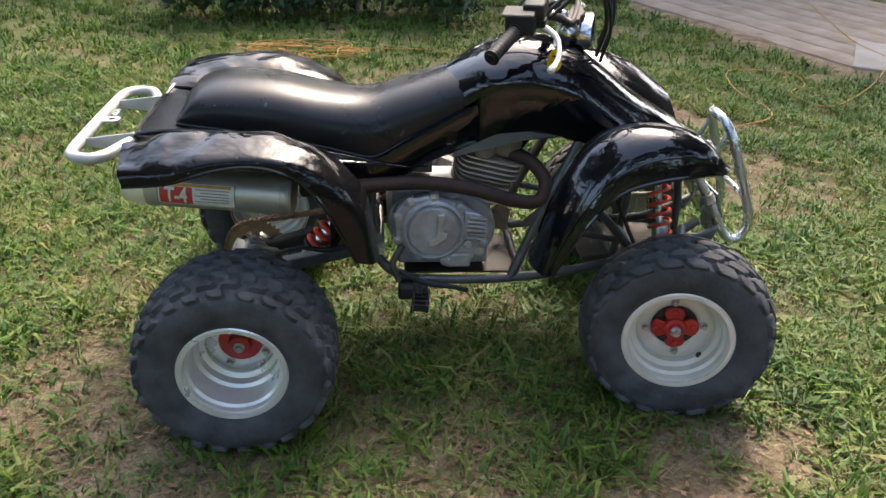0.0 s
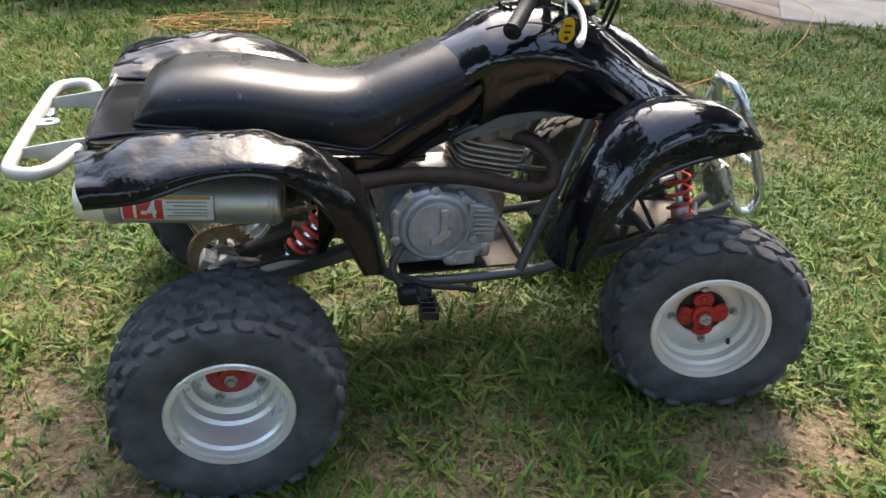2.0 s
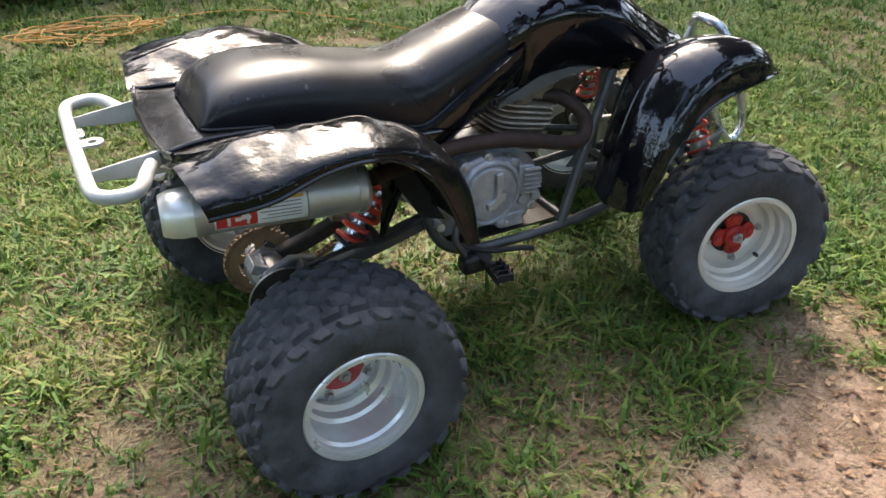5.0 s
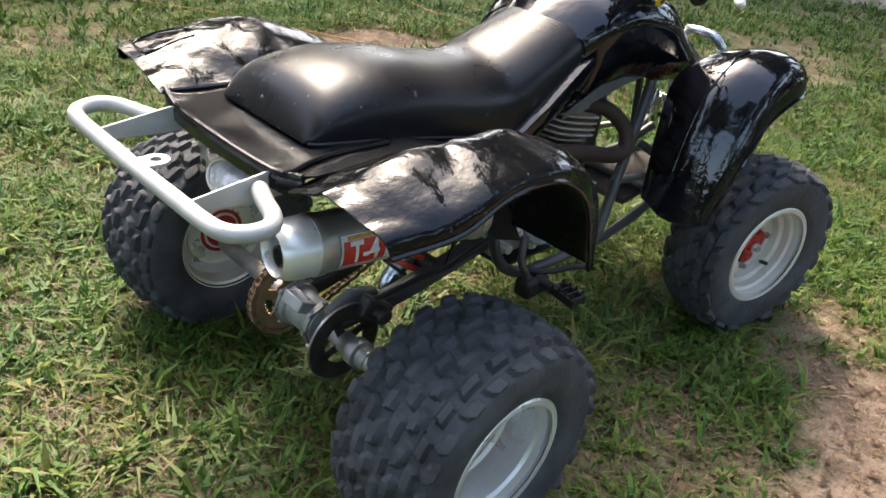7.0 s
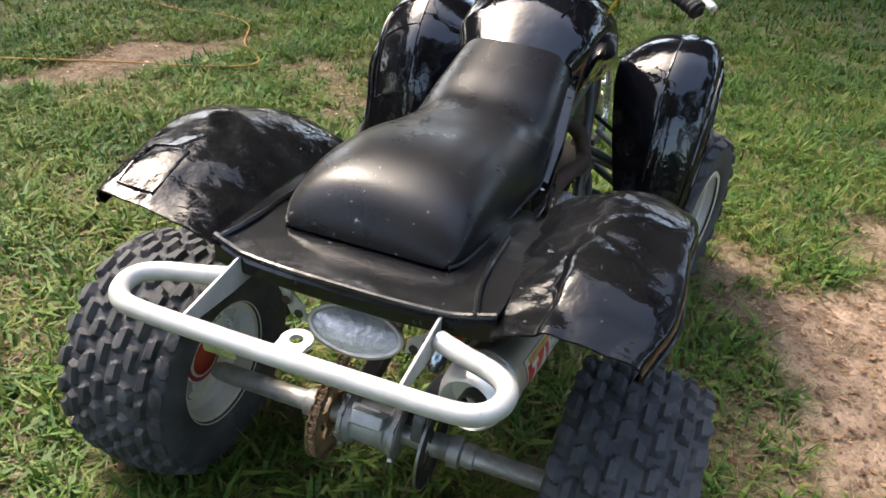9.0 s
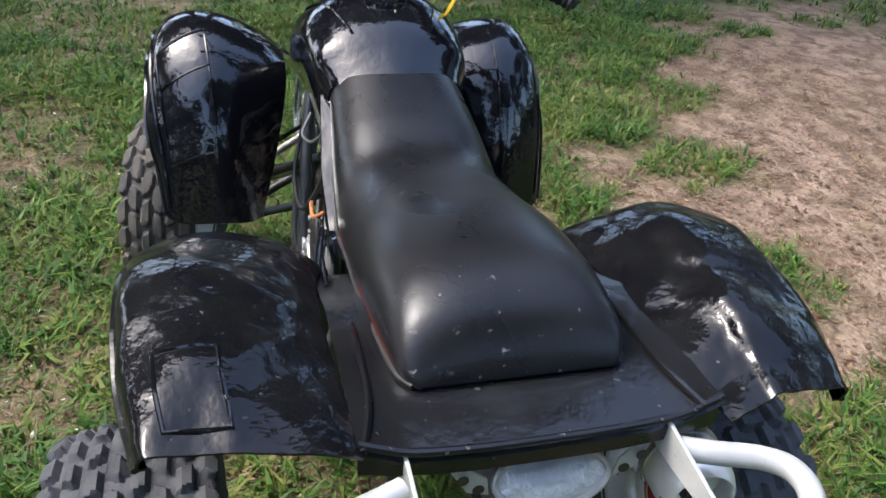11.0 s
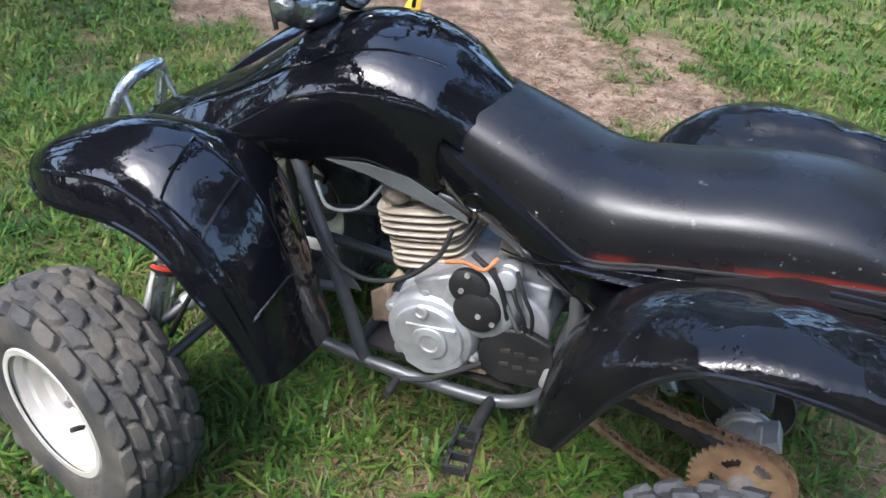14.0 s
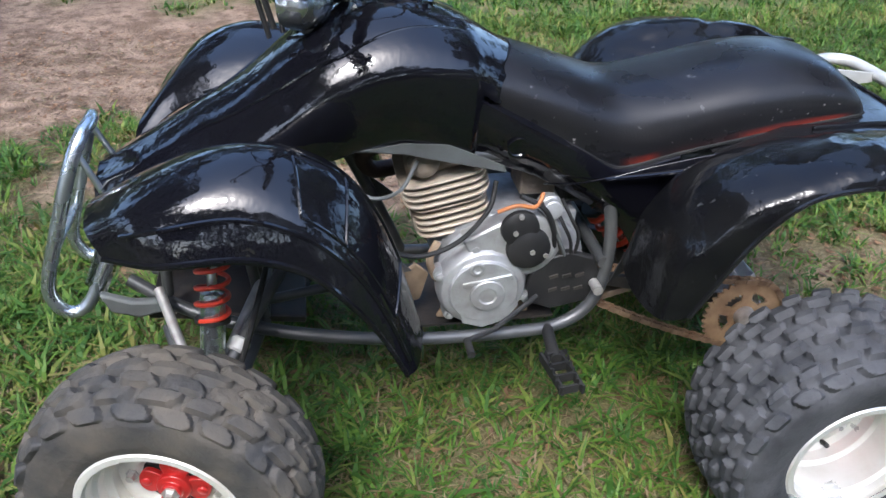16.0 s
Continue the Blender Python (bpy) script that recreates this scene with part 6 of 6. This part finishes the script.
for s in (1, -1):
    grip = bmesh.new()
    a, b = Vector((-0.150, s * 0.415, 0.163)), Vector((-0.115, s * 0.295, 0.179))
    L = (b - a).length
    prof = [(0, 0.012), (0.002, 0.0205), (0.006, 0.021)]
    for k in range(9):
        t = 0.010 + (L - 0.022) * k / 8
        prof += [(t, 0.0165), (t + 0.003, 0.0185), (t + 0.007, 0.0185), (t + 0.009, 0.0165)]
    prof += [(L - 0.004, 0.022), (L, 0.022)]
    add_lathe(grip, prof, a, b, 20)
    hb("grip", grip, "matte", "ribbed black rubber grip")
    end = bmesh.new()
    add_lathe(end, [(0, 0.0085), (0.003, 0.0085), (0.003, 0.0125), (0, 0.0125)], a - (b - a).normalized() * 0.001, a - (b - a), 20, close=True)
    hb("grip_end", end, "steel" if s > 0 else "matte")
    lev = bmesh.new()
    add_tube(lev, mirrored(s, [(-0.06, 0.235, 0.170), (-0.02, 0.270, 0.165), (0.0, 0.31, 0.155), (0.005, 0.36, 0.142), (-0.005, 0.395, 0.130)] if s < 0 else [(-0.06, 0.235, 0.178), (-0.015, 0.27, 0.178), (0.015, 0.32, 0.172), (0.035, 0.38, 0.166), (0.045, 0.425, 0.160)]), [0.010, 0.0095, 0.009, 0.008, 0.008, 0.0075, 0.007, 0.007, 0.007, 0.007, 0.007, 0.007, 0.008, 0.010, 0.012, 0.010], 10, 16, flat=0.6)
    tip_ = (-0.005, s * 0.395, 0.130) if s < 0 else (0.045, s * 0.425, 0.160)
    add_lathe(lev, [(-0.010, 0.002), (-0.007, 0.0075), (0, 0.0105), (0.007, 0.0075), (0.010, 0.002)], tip_, (tip_[0], tip_[1] + s, tip_[2] - 0.3), 14)
    hb("lever", lev, "whitebar", "silver hand lever")
    perch = bmesh.new()
    add_lathe(perch, [(0, 0.019), (0.035, 0.019)], (-0.097, s * 0.245, 0.184), (-0.09, s * 0.21, 0.186), 16)
    add_box(perch, (-0.07, s * 0.235, 0.180), (0.05, 0.03, 0.022))
    hb("lever_perch", perch, "matte", bevel=0.003)
    hose = [(-0.06, s * 0.215, 0.185), (0.02, s * 0.16, 0.24), (0.08, s * 0.10, 0.21), (0.095, s * 0.06, 0.10), (0.07, s * 0.04, 0.0)]
    hb_tube("cable", hose, 0.006, "matte", 40)
    hb_tube("cable", [(x + 0.012, y * 0.8, z - 0.02) for x, y, z in hose], 0.005, "matte", 40)
res = bmesh.new()
add_box(res, (-0.075, -0.225, 0.213), (0.055, 0.075, 0.045))
hb("brake_reservoir", res, "matte", "black brake fluid reservoir", bevel=0.006)
thr = bmesh.new()
add_box(thr, (-0.105, -0.265, 0.190), (0.075, 0.055, 0.05))
add_box(thr, (-0.11, -0.265, 0.218), (0.085, 0.062, 0.008))
hb("throttle_housing", thr, "matte", "black thumb throttle housing", bevel=0.006)
sw = bmesh.new()
add_box(sw, (-0.095, 0.262, 0.185), (0.05, 0.05, 0.055))
swp = hb("switch_housing", sw, "matte", "black switch housing with pale buttons", bevel=0.006)
for k in range(3):
    bt = bmesh.new()
    add_box(bt, (-0.118, 0.262 - 0.004 * k, 0.204 - 0.016 * k), (0.008, 0.018, 0.010), (0, 30, 0))
    part("button", bt, "white", swp, smooth=False)
hl = bmesh.new()
rows = [[(0.03 - 0.10 * math.cos(q) * 0.6, 0.066 * math.sin(q) * math.cos(a) + 0.015, 0.050 + 0.052 * math.sin(q) * math.sin(a)) for a in (2 * math.pi * k / 28 for k in range(28))] for q in np.linspace(0.15, math.pi * 0.62, 9)]
add_grid(hl, rows, wrap_v=True)
hl.faces.new(list(hl.verts)[:28])
hb("key_cowl", hl, "chrome", "smoky chrome plastic cowl", solid=0.003)
for cy, cz, cx, sz in ((-0.055, 0.078, -0.01, 0.034), (0.07, 0.088, 0.0, 0.026), (-0.01, 0.098, -0.035, 0.024)):
    pod = bmesh.new()
    add_lathe(pod, [(-sz * 0.6, sz * 0.25), (-sz * 0.5, sz * 0.8), (0, sz), (sz * 0.5, sz * 0.92), (sz * 0.62, sz * 0.75), (sz * 0.35, sz * 0.6), (sz * 0.15, sz * 0.2)], (cx, cy, cz), (cx - 1, cy + 0.3, cz + 0.55), 20)
    hb("lamp_pod", pod, "chrome", "cracked clear and silver lamp pod")
tg = bmesh.new()
rows = [(0.021 * math.cos(a) * (1.0 if math.sin(a) < 0 else 0.8), 0.042 * math.sin(a)) for a in (2 * math.pi * k / 30 for k in range(30))]
add_plate(tg, [pose(0.838, -0.176, 0.966, 28, 0, -12) @ Vector((x, 0, z)) for x, z in rows], (-0.2, -0.85, 0.45), 0.004)
tagp = part("key_tag", tg, "yellow", quad, "yellow oval plastic key tag hanging beside the tank", bevel=0.001)
for k in range(3):
    tb = bmesh.new()
    add_box(tb, pose(0.838, -0.176, 0.966, 28, 0, -12) @ Vector((0, -0.0052, 0.020 - 0.020 * k)), (0.016 if k < 2 else 0.010, 0.001, 0.006 if k < 2 else 0.010), (28, 0, -12))
    part("print_bar", tb, "matte", tagp, smooth=False)
tube_part("key_ring", [(0.838, -0.160, 1.000), (0.845, -0.13, 1.025), (0.87, -0.09, 1.06), (0.89, -0.05, 1.055)], 0.0035, "steel", quad, 7, 16)

# ---- round the quad ----
def build_cord():
    bm = bmesh.new()
    pts = [(-0.5, 3.9), (0.1, 3.8), (0.8, 3.75), (1.29, 3.34), (1.75, 2.55), (2.175, 1.80), (2.48, 2.02), (2.75, 2.17), (2.84, 2.39), (2.80, 2.70), (2.84, 3.00), (2.92, 3.23), (3.06, 3.34), (3.40, 3.25), (3.40, 3.00), (3.18, 2.76), (3.25, 2.49), (3.42, 2.53), (3.85, 2.93), (4.20, 3.35), (4.46, 3.75), (4.51, 4.35), (4.96, 5.97)]
    line = spline([(x, y, max(0.030 if y > 3.4 and x > 3.5 else 0.0, float(lie(x, y)) + 0.034)) for x, y in pts], 300)
    add_tube(bm, line, 0.0045, 7)
    rng = random.Random(4)
    coil_pts = []
    for k in range(64):
        a = k * 0.74
        r = 0.08 + 0.26 * rng.random()
        coil_pts.append((-0.16 + 1.5 * r * math.cos(a), 3.70 + 0.85 * r * math.sin(a), 0.016 + 0.04 * rng.random()))
    add_tube(bm, coil_pts, 0.0045, 7, 600)
    ob = part("extension_cord", bm, "cord", None)
    tagged(ob, "orange extension cord lying tangled on the grass", "extension cord")


def build_boards():
    """A weathered surface at the lawn's edge, built as wide boards sunk into the soil, and a pale slab at their end."""
    rng = random.Random(8)
    slab = tagged(new("boardwalk"), "pale cracked weathered surface beside the lawn, built as wide boards", "boardwalk", kind="structure")
    slab.matrix_basis = pose(3.20, 5.78, 0, 0, 0, -69)
    for k in range(9):
        bm = bmesh.new()
        wide = 0.29 + rng.uniform(-0.006, 0.006)
        far = 2.40 + (0.14 * k if k < 4 else 0.56 + 0.7 * (k - 3)) + rng.uniform(-0.05, 0.05)
        rows = []
        for i in range(25):
            x = -2.2 + (far + 2.2) * i / 24
            wob = [rng.uniform(-0.02, 0.02) if k == 0 else 0.0, rng.uniform(-0.004, 0.004)]
            z = 0.014 + rng.uniform(-0.003, 0.003)
            rows.append([(x, 0.30 * k + wob[0], -0.03), (x, 0.30 * k + 0.003 + wob[0], z - 0.004), (x, 0.30 * k + 0.010 + wob[0], z), (x, 0.30 * k + wide * 0.5, z + 0.003 * math.sin(i * 0.9 + k)),
                         (x, 0.30 * k + wide - 0.008 + wob[1], z), (x, 0.30 * k + wide + wob[1], z - 0.004), (x, 0.30 * k + wide, -0.03)])
        add_grid(bm, rows)
        part("board", bm, "plank", slab)
    step = tagged(new("pavement"), "pale grey concrete slab at the end of the boards", "pavement", kind="structure")
    step.matrix_basis = pose(4.04, 3.50, 0, 0, 0, -31)
    bm = bmesh.new()
    n = 14
    rows = []
    for i in range(n + 1):
        x = 3.4 * i / n
        e = rng.uniform(-0.012, 0.012)
        rows.append([(x, e, -0.05), (x, e, 0.018), (x, 0.015 + e, 0.028), (x, 0.5, 0.030), (x, 0.98, 0.028), (x, 0.99, 0.018), (x, 0.99, -0.05)])
    vs = add_grid(bm, rows)
    bm.faces.new(vs[0][::-1])
    bm.faces.new(vs[-1])
    part("slab", bm, "concrete", step)


def leaf_cloud(name, centres, count, size, mat, parent, seed):
    """Leaves in uneven clumps round given centres with radii."""
    rng = np.random.default_rng(seed)
    c = np.array(centres)
    pick = rng.integers(0, len(c), count)
    d = rng.normal(size=(count, 3))
    d /= np.linalg.norm(d, axis=1)[:, None]
    p = c[pick, :3] + d * c[pick, 3:4] * (rng.random(count) ** 0.45)[:, None] * (1, 1, 0.75)
    a, b = rng.normal(size=(count, 3)), rng.normal(size=(count, 3))
    a /= np.linalg.norm(a, axis=1)[:, None]
    b -= a * (a * b).sum(1)[:, None]
    b /= np.linalg.norm(b, axis=1)[:, None]
    s = size * (0.6 + 0.8 * rng.random(count))[:, None]
    v = np.stack([p - a * s, p + b * s * 0.45, p + a * s, p - b * s * 0.45], 1).reshape(-1, 3)
    me = bpy.data.meshes.new(name)
    me.from_pydata(v.tolist(), [], (np.arange(count)[:, None] * 4 + np.arange(4)).tolist())
    me.materials.append(M[mat])
    ob = new(name, me)
    ob.parent = parent
    return ob


def build_tree(at, tall, seed):
    rng = random.Random(seed)
    t = tagged(new("tree"), "leafy broad-crowned tree out of view, added for reflections and shade", "tree", "trees round the yard")
    bm = bmesh.new()
    add_tube(bm, [(0, 0, -0.1), (0.1, 0.05, tall * 0.2), (0.0, 0.15, tall * 0.42), (0.2, 0.1, tall * 0.8)], [0.30 - 0.26 * k / 19 for k in range(20)], 12, 20)
    centres = []
    for k in range(9):
        a, h = k * 2.4, tall * (0.32 + 0.05 * k)
        r = tall * (0.30 - 0.018 * k) * rng.uniform(0.8, 1.2)
        e = (r * math.cos(a), r * math.sin(a), h + r * 0.5)
        add_tube(bm, [(0.05, 0.1, h * 0.9), (e[0] * 0.5, e[1] * 0.5, h + r * 0.15), e], [0.09 - 0.075 * i / 9 for i in range(10)], 7, 10)
        for q in range(3):
            centres.append((e[0] * rng.uniform(0.6, 1.15), e[1] * rng.uniform(0.6, 1.15), e[2] + rng.uniform(-0.1, 0.25) * tall * 0.5, tall * rng.uniform(0.09, 0.16)))
    part("trunk", bm, "bark", t)
    leaf_cloud("crown", centres, 9500, 0.115, "leaf", t, seed)
    t.matrix_basis = pose(*at, 0)
    return t


def build_shrub():
    s = tagged(new("shrub"), "dense dark green shrub at the back of the lawn", "shrub")
    rng = random.Random(3)
    bm = bmesh.new()
    centres = []
    for k in range(10):
        x, y = -1.3 + 0.24 * k, rng.uniform(-0.25, 0.25)
        add_tube(bm, [(x * 0.9, y * 0.4, -0.02), (x, y * 0.7, 0.3), (x + rng.uniform(-0.1, 0.1), y, 0.65)], 0.014, 6, 8)
        for q in range(3):
            centres.append((x + rng.uniform(-0.15, 0.15), y + rng.uniform(-0.2, 0.2), 0.25 + 0.28 * q, 0.27))
    part("stem", bm, "bark", s)
    leaf_cloud("foliage", centres, 9000, 0.045, "shrubleaf", s, 6)
    s.matrix_basis = pose(0.1, 5.0, 0)


build_cord()
build_boards()
build_shrub()
# Unseen trees, placed and scaled to shape sky reflections and light on the quad.
first_tree = build_tree((9.5, 4.5), 8.5, 1)
for x, y, turn, k in ((7.5, 14.5, 40, 1.2), (2.6, 11.5, 20, 1.1), (6.0, 9.6, 85, 1.1), (-0.6, 13.2, 140, 1.2), (-2.9, 9.0, 75, 0.70), (-4.9, 8.3, 10, 0.62), (-7.0, 7.0, 110, 0.75), (-8.5, 1.5, 150, 1.4), (-7.8, -4.0, 200, 1.4), (-3.2, -7.8, 230, 1.0),
                      (1.5, -8.6, 260, 0.9), (5.8, -7.8, 290, 1.0), (9.0, -3.5, 310, 1.4), (9.6, 1.2, 15, 1.65), (8.8, -2.4, 200, 1.5), (13.0, 8.0, 50, 1.9), (8.6, -0.6, 260, 1.5), (-8.0, -1.4, 330, 1.25)):
    copy_thing(first_tree, pose(x, y, 0, 0, 0, turn)).scale = (k, k, k)
rng = random.Random(17)
# Leaf ring added out of view to block the low sky from reflections.
ring = [(rng.uniform(16, 20), 2 * math.pi * k / 90, rng.uniform(0.4, 5.0)) for k in range(90)] + [(rng.uniform(16, 20), 2 * math.pi * (k + 0.5) / 90, rng.uniform(0.2, 2.4)) for k in range(90)]
tagged(leaf_cloud("unseen_woods", [(r * math.cos(a), r * math.sin(a), h, 1.5) for r, a, h in ring], 26000, 0.34, "leaf", None, 31), "unseen ring of dark green leaves, added to darken low reflections", "woods", kind="stuff")

blades("lawn", 26000, 8, (-2.6, 4.2, -3.2, 3.2), 0.060, 0.0060, 11, GREEN, "short patchy green lawn grass with dry blades", need=0.10)
blades("dry_thatch", 40000, 3, (-2.4, 3.8, -3.0, 3.0), 0.040, 0.0040, 12, STRAW, "dry brown thatch and straw among the grass", need=-0.25, lean=2.2, spread=0.04)
blades("far_lawn", 26000, 7, (-5.5, 7.5, -6.5, 6.5), 0.075, 0.011, 13, GREEN, "rough green grass farther out on the lawn", need=0.12, spread=0.05)


def litter(name, count, box, size, seed, mat, label, category):
    """Small curled dead leaves lying about."""
    rng = np.random.default_rng(seed)
    x, y = rng.uniform(box[0], box[1], count), rng.uniform(box[2], box[3], count)
    a, s = rng.uniform(0, 6.283, count), size * (0.4 + rng.random(count))
    z = lie(x, y) + 0.004 + 0.010 * rng.random(count) * (0.3 + patchiness(x, y))
    tip = rng.uniform(-0.4, 0.6, (2, count)) * s
    ca, sa = np.cos(a) * s, np.sin(a) * s
    v = np.stack([np.stack([x - ca, y - sa, z + np.abs(tip[0])], 1), np.stack([x + sa * 0.45, y - ca * 0.45, z], 1), np.stack([x + ca, y + sa, z + np.abs(tip[1])], 1), np.stack([x - sa * 0.45, y + ca * 0.45, z + 0.002], 1)], 1).reshape(-1, 3)
    base = np.arange(count)[:, None] * 4
    me = bpy.data.meshes.new(name)
    me.from_pydata(v.tolist(), [], np.concatenate([base + [0, 1, 3], base + [1, 2, 3]], 1).reshape(-1, 3).tolist())
    me.materials.append(mat)
    tagged(new(name, me), label, category, kind="stuff")


LITTER = grass_material("dead_leaf", ((0.0, (0.05, 0.028, 0.015)), (0.4, (0.14, 0.075, 0.04)), (0.75, (0.25, 0.15, 0.08)), (1.0, (0.4, 0.29, 0.17))))
litter("leaf_litter", 26000, (-2.4, 4.0, -3.2, 3.2), 0.014, 21, LITTER, "small dead brown leaves and twigs lying on the lawn", "leaf litter")
CLOVER = grass_material("clover_blossom", ((0.0, (0.5, 0.5, 0.45)), (1.0, (0.7, 0.7, 0.64))))
litter("clover_blossom", 420, (0.4, 4.2, 0.7, 3.6), 0.009, 22, CLOVER, "tiny white clover blossoms scattered in the grass", "clover")
